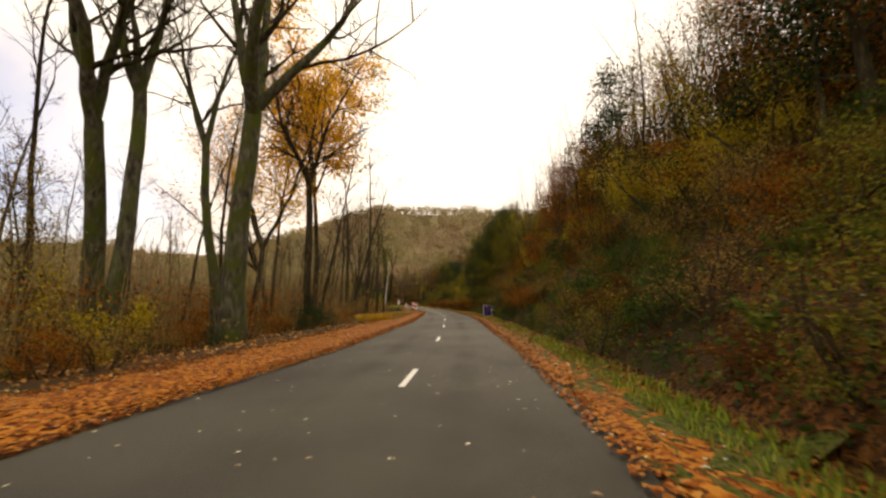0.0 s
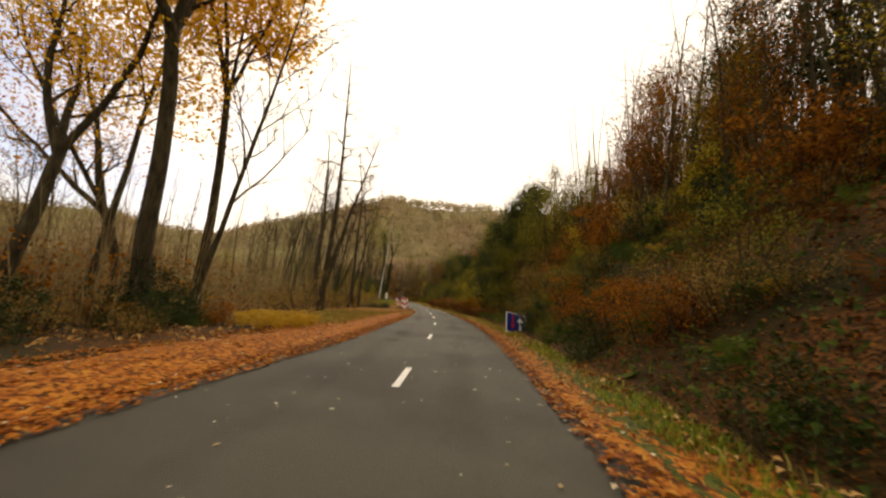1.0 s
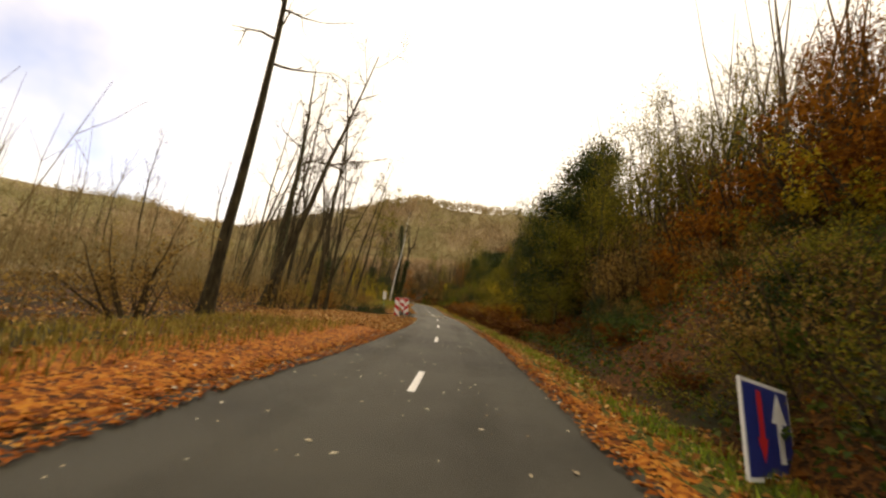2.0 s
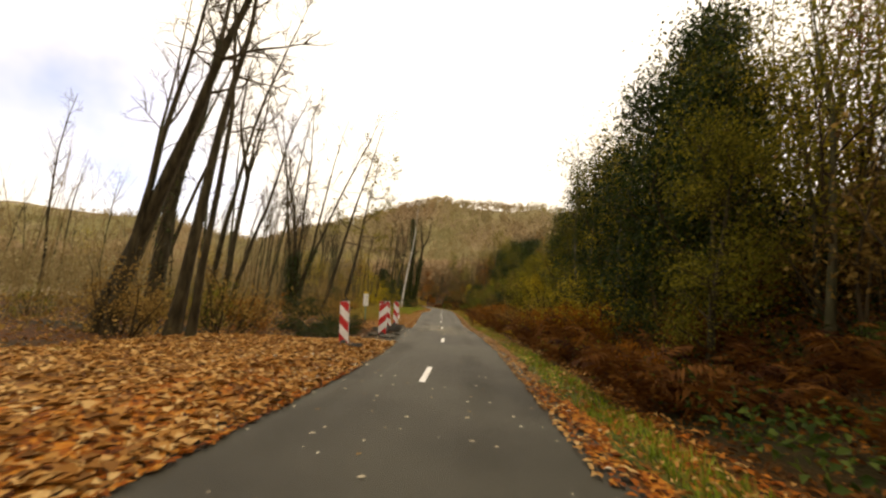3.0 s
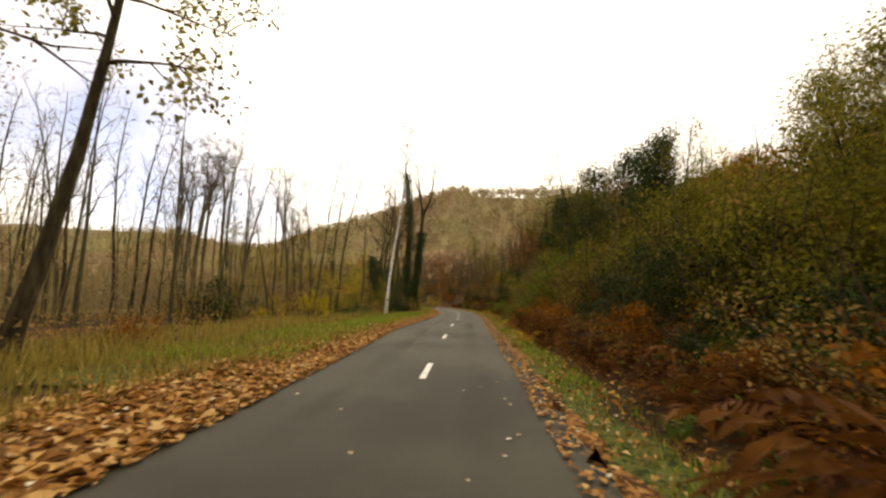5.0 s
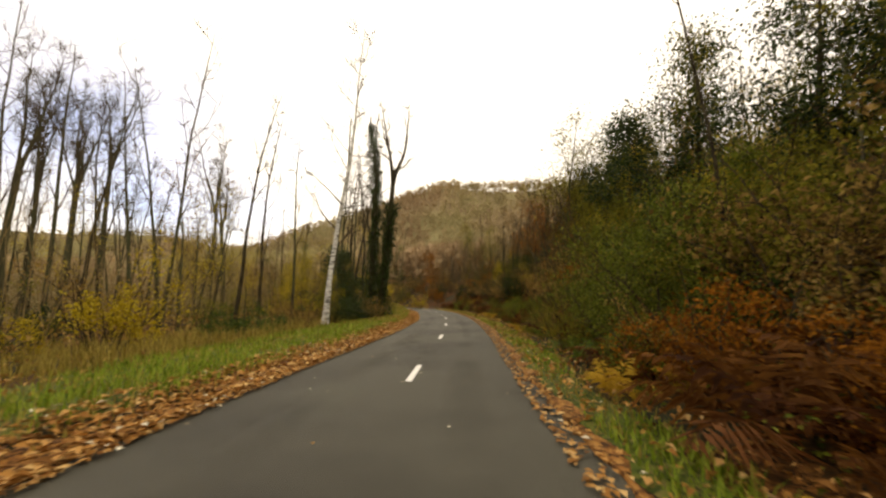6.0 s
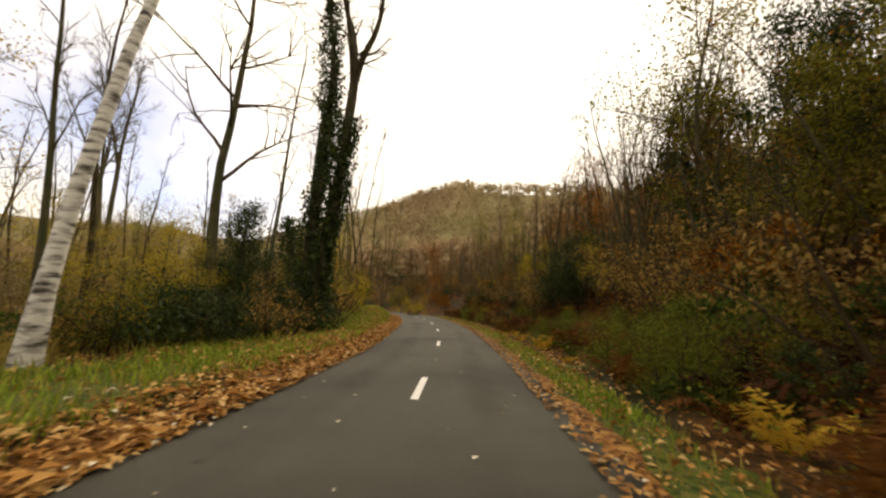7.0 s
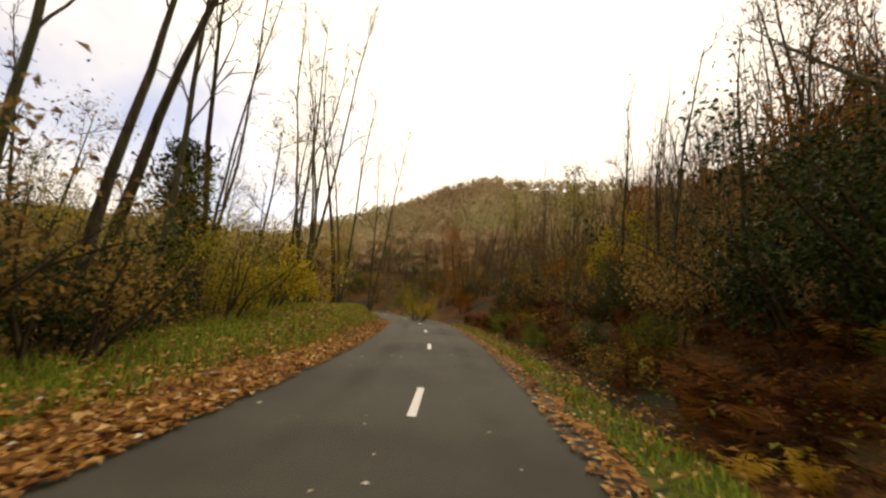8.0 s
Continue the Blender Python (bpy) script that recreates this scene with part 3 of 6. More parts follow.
def make_ground():
    def steps(lo, hi, fine_lo, fine_hi, fine, growth):
        v = list(np.arange(fine_lo, fine_hi, fine))
        d, p = fine, v[-1]
        while p < hi:
            d *= growth
            p += d
            v.append(p)
        d, p = fine, v[0]
        while p > lo:
            d *= growth
            p -= d
            v.insert(0, p)
        return np.array(v)

    xs, ys = steps(-2500, 2500, -34, 12, 0.55, 1.09), steps(-2500, 2500, -6, 146, 0.75, 1.09)
    gx, gy = np.meshgrid(xs, ys)
    z = ground_z(gx.ravel(), gy.ravel())
    v = np.stack([gx.ravel(), gy.ravel(), z], 1)
    nx, ny = len(xs), len(ys)
    i = (np.arange(ny - 1)[:, None] * nx + np.arange(nx - 1)[None]).ravel()
    f = np.stack([i, i + 1, i + nx + 1, i + nx], 1)
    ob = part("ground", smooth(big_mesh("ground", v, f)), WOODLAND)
    # faces far from the road take the floor with haze in its colour
    ob.data.materials.append(HAZY_HILL_FLOOR)
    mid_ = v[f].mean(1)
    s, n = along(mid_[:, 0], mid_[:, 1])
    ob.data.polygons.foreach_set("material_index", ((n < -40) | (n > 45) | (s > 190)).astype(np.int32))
    tagged(ob, "dark woodland soil with leaf litter, haze-pale on the hills", "ground", kind="structure")


def make_road():
    ss = np.arange(-40, 190, 0.5)
    rows = []
    rng = np.random.default_rng(5)
    jl, jr = rng.normal(size=len(ss)) * 0.035, rng.normal(size=len(ss)) * 0.035
    for k, s in enumerate(ss):
        l, r = -edge_left(s) - 0.12 + jl[k], edge_right(s) + 0.12 + jr[k]
        ns = [l - 0.03, l, *np.linspace(l + 0.3, r - 0.3, 7), r, r + 0.03]
        for j, n in enumerate(ns):
            x, y = place(s, n)
            z = 0.0 - 0.015 * abs(n / 2.2) ** 2 if 0 < j < len(ns) - 1 else -0.14
            rows.append((x, y, z))
    k = 11
    f = [(a * k + b, a * k + b + 1, (a + 1) * k + b + 1, (a + 1) * k + b) for a in range(len(ss) - 1) for b in range(k - 1)]
    road = tagged(part("road", smooth(mesh("road", rows, [q[::-1] for q in f])), ASPHALT), "narrow grey asphalt country road with ragged edges", "road", kind="structure")
    # dashes of the middle line
    for i in range(26):
        s0 = 5.95 + 6.5 * (i - 1) + 0.02 * i
        q = []
        for u in np.linspace(0, 1.5, 5):
            for n in (-0.05, 0.05):
                q.append((*place(s0 + u, n), 0.004))
        part("dash", mesh("dash", q, [(2 * a, 2 * a + 1, 2 * a + 3, 2 * a + 2) for a in range(4)]), PAINT, road, "white painted centre dash")
    # stains: pale dust on the repaired stretch, a tar spot, worn wheel tracks
    def sheet(name, label, material, s0, s1, n0, n1, z):
        q = []
        ss_, ns_ = np.linspace(s0, s1, max(3, int((s1 - s0) / 0.5))), np.linspace(n0, n1, 6)
        for s in ss_:
            for n in ns_:
                q.append((*place(s, n), z - 0.015 * abs(n / 2.2) ** 2))
        f_ = [(a * 6 + c, a * 6 + c + 1, a * 6 + c + 7, a * 6 + c + 6) for a in range(len(ss_) - 1) for c in range(5)]
        me = mesh(name, q, f_)
        uv = me.uv_layers.new(name="UVMap")
        for lp in me.loops:
            uv.data[lp.index].uv = ((lp.vertex_index % 6) / 5, (lp.vertex_index // 6) / (len(ss_) - 1))
        part(name, me, material, road, label)

    sheet("dust_patch", "pale dusty patch on the asphalt", DUST, 54.6, 59.4, -1.7, 1.9, 0.006)
    sheet("dust_patch", "pale dusty patch on the asphalt", DUST, 58.6, 61.0, -1.5, 1.4, 0.009)
    sheet("tar_spot", "dark tar spot on the asphalt", TAR, 89.4, 90.0, -0.85, -0.4, 0.006)
    for a in range(0, 130, 13):
        sheet("wheel_track", "faintly worn wheel track", WEAR, a, a + 15, 0.5, 1.2, 0.0035)
        sheet("wheel_track", "faintly worn wheel track", WEAR, a + 4, a + 19, -1.3, -0.6, 0.0035)


def concrete_edge():
    q, f_ = [], []
    ss_ = np.linspace(50.8, 57.3, 13)
    for s in ss_:
        e = edge_left(s)
        for n, z in ((-e + 0.05, 0.004), (-e - 0.26, 0.006), (-e - 0.30, -0.35), (-e + 0.05, -0.35)):
            q.append((*place(s, n), z))
    for a in range(12):
        for c in range(3):
            f_.append((a * 4 + c, a * 4 + c + 1, a * 4 + c + 5, a * 4 + c + 4))
    tagged(part("road_edge_slab", mesh("road_edge_slab", q, f_), CONCRETE), "broken concrete edge of the road above the landslip", "road edge", kind="structure")


make_ground()
make_road()
concrete_edge()

# ---- road works boards, sign, kilometre marker ----


def clip(poly, a, b, c):
    out = []
    for i, p in enumerate(poly):
        q = poly[(i + 1) % len(poly)]
        dp, dq = a * p[0] + b * p[1] - c, a * q[0] + b * q[1] - c
        if dp >= 0:
            out.append(p)
        if (dp >= 0) != (dq >= 0):
            u = dp / (dp - dq)
            out.append((p[0] + (q[0] - p[0]) * u, p[1] + (q[1] - p[1]) * u))
    return out


def rubber_foot():
    """A recycled rubber foot with two carrying slots: long rails, cross bars and a raised socket."""
    bm = bmesh.new()
    for x, y, sx, sy, sz in ((0, -0.16, 0.84, 0.10, 0.09), (0, 0.16, 0.84, 0.10, 0.09), (-0.37, 0, 0.10, 0.42, 0.08), (0.37, 0, 0.10, 0.42, 0.08), (0, 0, 0.30, 0.42, 0.10)):
        g = bmesh.ops.create_cube(bm, size=1)["verts"]
        bmesh.ops.scale(bm, vec=(sx, sy, sz), verts=g)
        bmesh.ops.translate(bm, vec=(x, y, sz / 2), verts=g)
    bmesh.ops.bevel(bm, geom=bm.edges[:], offset=0.018, segments=2, affect="EDGES")
    return bm


def barrier_board(slope, label):
    t = thing("barrier_board", label, "barrier", "hazard boards along the road edge")
    part("foot", rubber_foot(), RUBBER, t, "scuffed grey rubber foot")
    part("socket", box(0.16, 0.13, 0.09, (0, 0, 0.13), 0.025), RUBBER, t)
    part("post", box(0.06, 0.035, 0.98, (0, 0.03, 0.62), 0.006), STEEL, t, "galvanised steel post")
    w, h, z0 = 0.26, 1.02, 0.07
    rect = [(-w / 2, z0), (w / 2, z0), (w / 2, z0 + h), (-w / 2, z0 + h)]
    panel = part("panel", prism(rect, -0.012, 0.012), SIGN_WHITE, t, "white plastic panel")
    c = 0.003 - 0.46
    while c < z0 + h + 0.3:
        a = clip(clip(rect, slope, 1, c), -slope, -1, -(c + 0.225))
        if len(a) > 2:
            part("stripe", prism(a, -0.015, -0.0125), SIGN_RED, panel, "red reflective stripe")
        c += 0.46
    part("cap", box(0.27, 0.03, 0.012, (0.01, 0.0, z0 + h + 0.008), 0.003), STEEL, t)
    part("grip", box(0.04, 0.03, 0.08, (0.02, 0.03, z0 + h + 0.05), 0.01), RUBBER, t)
    return t


board_a = barrier_board(0.9, "red and white striped hazard board on a rubber foot")
board_b = barrier_board(-0.9, "hazard board with stripes falling to the other side")
BOARDS = [(board_a, -5.55, 47.95, -24, -5, -0.05), (board_b, -5.85, 51.55, -8, -2, -0.05), (board_a, -6.33, 53.1, -18, -8, 0), (board_a, -6.54, 54.25, -26, -9, 0), (board_a, -6.95, 56.4, -34, 0, 0), (board_a, -8.52, 62.0, -22, -10, -0.14)]
used = set()
for ob, x, y, rz, tilt, sink in BOARDS:
    m = pose(x, y, max(gz(x, y), 0.0) + 0.002 + sink, 0, tilt, 12 + rz)
    if ob in used:
        copy_thing(ob, m)
    else:
        ob.matrix_basis = m
        used.add(ob)


# broken slabs lying at the edge of the landslip, round the feet of the boards
rubble = np.random.default_rng(61)
for x, y, r, rz in ((-5.55, 51.2, 0.34, 20), (-6.05, 52.3, 0.3, 75), (-5.75, 52.6, 0.24, 130), (-6.15, 53.7, 0.28, 10), (-6.75, 53.6, 0.24, 60), (-6.4, 54.9, 0.3, 100), (-6.7, 55.7, 0.26, 40), (-5.95, 51.0, 0.2, 160)):
    rim = []
    for a in range(7):
        q = r * rubble.uniform(0.7, 1.15)
        rim.append((q * math.cos(a * math.tau / 7), 0.7 * q * math.sin(a * math.tau / 7)))
    bm = prism(rim, -0.035, 0.035)
    bmesh.ops.rotate(bm, cent=(0, 0, 0), matrix=Matrix.Rotation(radians(90), 3, "X"), verts=bm.verts)
    bmesh.ops.bevel(bm, geom=bm.edges[:], offset=0.012, segments=1, affect="EDGES")
    z = float(np.max(ground_z(np.array([x, x + 0.15, x - 0.15]), np.array([y, y, y]))))
    tagged(part("broken_slab", bm, CONCRETE, m=pose(x, y, z + 0.035, rubble.uniform(-6, 6), rubble.uniform(-6, 6), rz)), "broken slab of grey concrete at the landslip edge", "rubble", "broken slabs at the landslip")


def priority_sign():
    t = thing("priority_sign", "blue priority sign with white and red arrows in the verge", "road sign", m=pose(2.04, 30.95, gz(2.04, 30.95) - 0.06, -9, 8, 42))
    w, h, z0 = 1.22, 0.82, 0.06
    part("plate", prism([(-w / 2, z0), (w / 2, z0), (w / 2, z0 + h), (-w / 2, z0 + h)], -0.01, 0.012), SIGN_WHITE, t, "white edged metal plate")
    e = 0.035
    part("face", prism([(-w / 2 + e, z0 + e), (w / 2 - e, z0 + e), (w / 2 - e, z0 + h - e), (-w / 2 + e, z0 + h - e)], -0.014, -0.0105), SIGN_BLUE, t, "deep blue sign face")
    k = 0.9
    up = [(0.19, 0.16), (0.33, 0.16), (0.33, 0.54), (0.46, 0.54), (0.26, 0.84), (0.06, 0.54), (0.19, 0.54)]
    down = [(-0.27, 0.82), (-0.27, 0.38), (-0.34, 0.38), (-0.215, 0.16), (-0.09, 0.38), (-0.16, 0.38), (-0.16, 0.82)]
    part("white_arrow", prism([(a, z0 + b * k) for a, b in up], -0.018, -0.0145), SIGN_WHITE, t, "white arrow pointing up")
    part("red_arrow", prism([(a, z0 + b * k) for a, b in down], -0.018, -0.0145), SIGN_RED, t, "red arrow pointing down")
    for x in (-0.25, 0.25):
        part("leg", box(0.03, 0.03, 0.9, (x, 0.04, 0.35), 0.004), STEEL, t)
        part("skid", box(0.04, 0.6, 0.03, (x, 0.15, 0.0), 0.004), STEEL, t)


priority_sign()


def kilometre_marker():
    t = thing("kilometre_marker", "white kilometre marker with yellow cap on a green post", "road marker", m=pose(-9.2, 58.45, gz(-9.2, 58.45), 0, -3, 24))
    part("post", box(0.05, 0.04, 1.1, (0, 0.03, 0.5), 0.008), POST_GREEN, t, "thin green painted post")
    z0, z1, w = 0.80, 1.42, 0.25
    arc = [(w / 2 * math.cos(a), z1 + w / 2 * math.sin(a)) for a in np.linspace(0, math.pi, 9)]
    plate = part("plate", prism([(-w / 2, z0), (w / 2, z0), (w / 2, z1), (-w / 2, z1)], -0.012, 0.012), SIGN_WHITE, t, "white plate")
    part("cap", prism(arc, -0.013, 0.013), SIGN_YELLOW, t, "yellow rounded cap")
    for z, l in ((1.25, 0.05), (1.02, 0.03)):
        part("print_bar", box(l, 0.003, 0.025, (0, -0.0145, z)), INK, plate, "dark printed bar")


kilometre_marker()

# ---- trees that can be told apart ----
ALONG = "trees along the road"


def named_tree(kind, label, base, lean, extra, **spec):
    """A tree on its own spot, its trunk leaning by so many metres a metre of height."""
    return tree(kind, label, "tree", dict(lean=lean, **spec), at=base, group=ALONG, **extra)


# beside the start: mossy and pale trunks, autumn trees behind them
named_tree("mossy_tree", "stout forked tree with moss-green bark and bare limbs", (-9.35, 15.96), (0.03, -0.01), dict(bark=BARK_MOSS, twig=BARK_DARK),
           seed=3, height=23, r0=0.47, fork=0.42, arms=4, arm_angle=34, limbs=12, limb_len=0.38, angle=42, subs=6, twigs=5, sides=12, crook=0.05)
named_tree("mossy_tree", "second stem of the mossy tree, rising from its foot", (-10.2, 16.4), (-0.06, 0.0), dict(bark=BARK_MOSS, twig=BARK_DARK),
           seed=29, height=20, r0=0.22, fork=0.44, arms=3, arm_angle=26, limbs=9, limb_len=0.34, angle=45, subs=6, twigs=5, crook=0.05)
named_tree("pale_tree", "slender pale grey tree with a knotted crook", (-13.8, 14.5), (0.02, 0.0), dict(bark=BARK_MOSS, twig=BARK_DARK), seed=4, height=21, r0=0.40, fork=0.42, arms=3, arm_angle=22, limbs=12, limb_len=0.36, angle=45, subs=7, twigs=5, crook=0.09)
named_tree("pale_tree", "slender pale grey tree leaning, with bare crown", (-12.4, 13.7), (0.10, 0.0), dict(bark=BARK_MOSS, twig=BARK_DARK), seed=5, height=20, r0=0.31, fork=0.5, arms=3, arm_angle=20, limbs=12, limb_len=0.36, angle=45, subs=7, twigs=5, crook=0.07)
named_tree("autumn_tree", "tall autumn tree with a thin crown of orange leaves", (-12.6, 23.6), (-0.02, -0.04), dict(bark=BARK_DARK, foliage=(LV_GOLD, 6000, 0.14, 0.6)), seed=6, height=16, r0=0.22, fork=0.34, arms=3, arm_angle=18, limbs=12, limb_len=0.26, angle=42, subs=5, twigs=4, crook=0.06)
named_tree("autumn_tree", "autumn tree forking low, with sparse orange leaves", (-14.4, 29.4), (-0.06, -0.08), dict(bark=BARK_DARK, foliage=(LV_ORANGE, 3600, 0.13, 0.7)), seed=7, height=16, r0=0.22, fork=0.28, arms=4, arm_angle=24, limbs=11, limb_len=0.26, angle=42, subs=5, twigs=4, crook=0.06)
named_tree("autumn_tree", "tall autumn tree with a golden crown over the road", (-10.9, 29.0), (0.06, 0.0), dict(bark=BARK_DARK, foliage=(LV_GOLD, 15000, 0.21, 0.55)), seed=31, height=23, r0=0.2, fork=0.45, arms=4, arm_angle=22, limbs=9, limb_len=0.3, angle=46, subs=5, twigs=3, crook=0.05)
named_tree("autumn_tree", "slim autumn tree with golden leaves", (-12.9, 26.4), (0.03, 0.0), dict(bark=BARK_DARK, foliage=(LV_GOLD, 7000, 0.17, 0.8)), seed=131, height=18, r0=0.15, first=0.4, limbs=16, limb_len=0.24, angle=40, subs=5, twigs=3)
named_tree("bare_tree", "dark bare forked tree at the bank's edge", (-9.8, 25.15), (0.05, 0.02), dict(bark=BARK_DARK, ivy=(LV_IVY, 500, 0.1, 0.0, 0.25, 0.08)), seed=8, height=19, r0=0.28, fork=0.5, arms=4, arm_angle=30, limbs=12, limb_len=0.38, subs=8, twigs=5, crook=0.05)
named_tree("bare_tree", "thin dark bare tree leaning to the road", (-10.1, 27.5), (0.19, 0.06), dict(bark=BARK_DARK), seed=9, height=16, r0=0.13, crook=0.02, limbs=18, first=0.3, limb_len=0.26, subs=6, twigs=4)
# dead stems before the road works
named_tree("dead_tree", "bare leaning dead tree with short broken limbs", (-9.2, 38.2), (0.05, 0.07), dict(bark=BARK_DARK), seed=10, height=17.5, r0=0.2, crook=0.025, limbs=14, first=0.5, limb_len=0.16, angle=75, subs=2, twigs=2, lift=-0.01)
named_tree("dead_tree", "bare dead tree with drooping side limbs", (-10.2, 47.7), (0.02, 0.035), dict(bark=BARK_DARK), seed=11, height=15.5, r0=0.17, limbs=14, first=0.5, limb_len=0.2, angle=75, subs=3, twigs=2, lift=-0.02)
named_tree("dead_tree", "slim dead tree with short side limbs", (-9.35, 47.4), (0.06, 0.02), dict(bark=BARK_DARK), seed=111, height=12.5, r0=0.10, limbs=12, first=0.45, limb_len=0.16, angle=70, subs=3, twigs=2, lift=-0.02)
named_tree("bare_tree", "thin bare dark tree beside the road", (-12.8, 48.2), (0.01, 0.02), dict(bark=BARK_DARK), seed=12, height=15, r0=0.14, limbs=11, first=0.45, limb_len=0.16, angle=30, subs=4, twigs=3)
named_tree("bare_tree", "thin bare dark tree beside the road", (-13.1, 52.2), (0.01, 0.0), dict(bark=BARK_DARK), seed=13, height=14, r0=0.11, limbs=11, first=0.45, limb_len=0.18, angle=30, subs=4, twigs=3)
named_tree("bare_tree", "slim twiggy bare tree beside the road", (-14.6, 57.8), (0.02, 0.0), dict(bark=BARK), seed=113, height=12.5, r0=0.10, limbs=12, first=0.4, limb_len=0.2, angle=32, subs=5, twigs=3)
# leaning row at the landslip
named_tree("bare_tree", "dark leaning tree with ivy on its trunk", (-15.0, 51.4), (0.065, 0.07), dict(bark=BARK_DARK, ivy=(LV_IVY, 900, 0.1, 0.0, 0.7, 0.08)), seed=14, height=19, r0=0.30, limbs=9, first=0.5, limb_len=0.25, subs=5, twigs=3)
named_tree("bare_tree", "thick dark leaning tree beside the road", (-13.7, 48.6), (0.28, 0.0), dict(bark=BARK_DARK), seed=114, height=17, r0=0.26, limbs=9, first=0.55, limb_len=0.25, subs=5, twigs=3)
named_tree("bare_tree", "grey twin-stemmed bare tree beside the road", (-17.8, 52.7), (0.06, 0.0), dict(bark=BARK), seed=15, height=17, r0=0.20, stems=2, stem_angle=5, limbs=9, first=0.5, limb_len=0.22, subs=5, twigs=3)
named_tree("bare_tree", "slim leaning bare tree above the valley", (-21.1, 57.1), (0.10, 0.05), dict(bark=BARK_DARK), seed=16, height=18, r0=0.14, limbs=10, first=0.45, limb_len=0.22, angle=34, subs=5, twigs=3)
named_tree("bare_tree", "slim bare tree beside the landslip", (-16.2, 57.1), (0.03, 0.01), dict(bark=BARK_DARK), seed=32, height=13, r0=0.13, limbs=10, first=0.4, limb_len=0.22, angle=36, subs=5, twigs=3, crook=0.06)
named_tree("bare_tree", "short crooked bare tree beside the landslip", (-16.9, 55.6), (0.05, -0.03), dict(bark=BARK), seed=34, height=9.5, r0=0.11, limbs=9, first=0.4, limb_len=0.24, angle=44, subs=4, twigs=3, crook=0.08)
named_tree("bare_tree", "slim bare tree with a forked top", (-18.3, 58.9), (0.12, 0.06), dict(bark=BARK_DARK), seed=17, height=17, r0=0.17, fork=0.5, arms=3, arm_angle=16, limbs=8, limb_len=0.22, angle=32, subs=5, twigs=3)
named_tree("bare_tree", "upright slim bare tree above the valley", (-20.2, 61.5), (0.03, 0.0), dict(bark=BARK), seed=33, height=14, r0=0.12, limbs=9, first=0.45, limb_len=0.2, subs=4, twigs=3)
named_tree("multi_stem_tree", "bare tree of several upright stems with an ivy-covered foot", (-16.9, 64.0), (0.03, 0.0), dict(bark=BARK_DARK, ivy=(LV_IVY, 900, 0.11, 0.0, 0.3, 0.28)), seed=18, height=17, r0=0.22, stems=5, stem_angle=6, limbs=9, first=0.4, limb_len=0.2, angle=26, subs=5, twigs=3)
named_tree("bare_tree", "dark slim bare tree beside the road", (-18.5, 67.2), (0.075, 0.015), dict(bark=BARK_DARK), seed=21, height=17, r0=0.15, limbs=9, first=0.45, limb_len=0.16, angle=55, subs=4, twigs=3)
named_tree("bare_tree", "dark bare tree leaning towards the road", (-16.0, 66.7), (0.165, 0.105), dict(bark=BARK_DARK), seed=19, height=16, r0=0.18, limbs=11, first=0.35, limb_len=0.17, angle=75, subs=2, twigs=2, crook=0.025, lift=-0.01)
named_tree("oak_tree", "leaning oak with sparse hanging olive leaf clumps", (-16.1, 70.3), (0.16, 0.05), dict(bark=BARK_DARK, foliage=(LV_OLIVE, 2600, 0.15, 0.25)), seed=20, height=14, r0=0.19, limbs=10, first=0.45, limb_len=0.32, angle=62, subs=5, twigs=2, lift=-0.04, crook=0.05)
# birch and ivy trunks at the grass verge
named_tree("birch_tree", "white-barked birch leaning over the verge", (-18.55, 95.9), (0.105, 0.07), dict(bark=BARK_BIRCH), seed=22, height=17.5, r0=0.155, limbs=9, first=0.66, limb_len=0.16, subs=5, twigs=3, crook=0.03)
named_tree("ivy_tree", "tall dead trunk thickly covered in dark ivy", (-20.15, 105.6), (0.015, 0.0), dict(bark=BARK_DARK, ivy=(LV_IVY, 8500, 0.13, 0.0, 0.95, 0.35)), seed=23, height=17, r0=0.34, limbs=10, first=0.55, limb_len=0.2, angle=58, subs=3, twigs=2, crook=0.05)
named_tree("ivy_tree", "leaning trunk partly covered in ivy", (-19.3, 104.5), (0.075, 0.10), dict(bark=BARK_DARK, ivy=(LV_IVY, 5600, 0.13, 0.0, 0.85, 0.3)), seed=24, height=16.5, r0=0.26, fork=0.62, arms=3, arm_angle=14, limbs=7, limb_len=0.14, angle=45, subs=4, twigs=3, crook=0.04)
named_tree("bare_tree", "bare tree with long spreading limbs", (-21.0, 101.9), (-0.02, -0.04), dict(bark=BARK), seed=25, height=14, r0=0.21, limbs=12, first=0.36, limb_len=0.34, angle=62, subs=6, twigs=4, crook=0.06)
named_tree("bare_tree", "tall thin bare tree past the bend", (-29.6, 118.0), (0.045, 0.0), dict(bark=BARK_DARK), seed=26, height=22, r0=0.14, stems=2, stem_angle=3, limbs=10, first=0.5, limb_len=0.12, angle=28, subs=4, twigs=3)
named_tree("multi_stem_tree", "fan of thin bare stems past the bend", (-28.0, 123.0), (0.10, 0.0), dict(bark=BARK), seed=126, height=17, r0=0.18, stems=6, stem_angle=10, limbs=8, first=0.5, limb_len=0.15, angle=26, subs=4, twigs=3)
named_tree("ivy_tree", "short trunk bushy with ivy past the bend", (-27.9, 116.2), (-0.12, 0.0), dict(bark=BARK_DARK, ivy=(LV_IVY, 5200, 0.17, 0.1, 1.0, 0.85)), seed=28, height=7.6, r0=0.2, limbs=5, first=0.5, limb_len=0.12, subs=2, twigs=2)
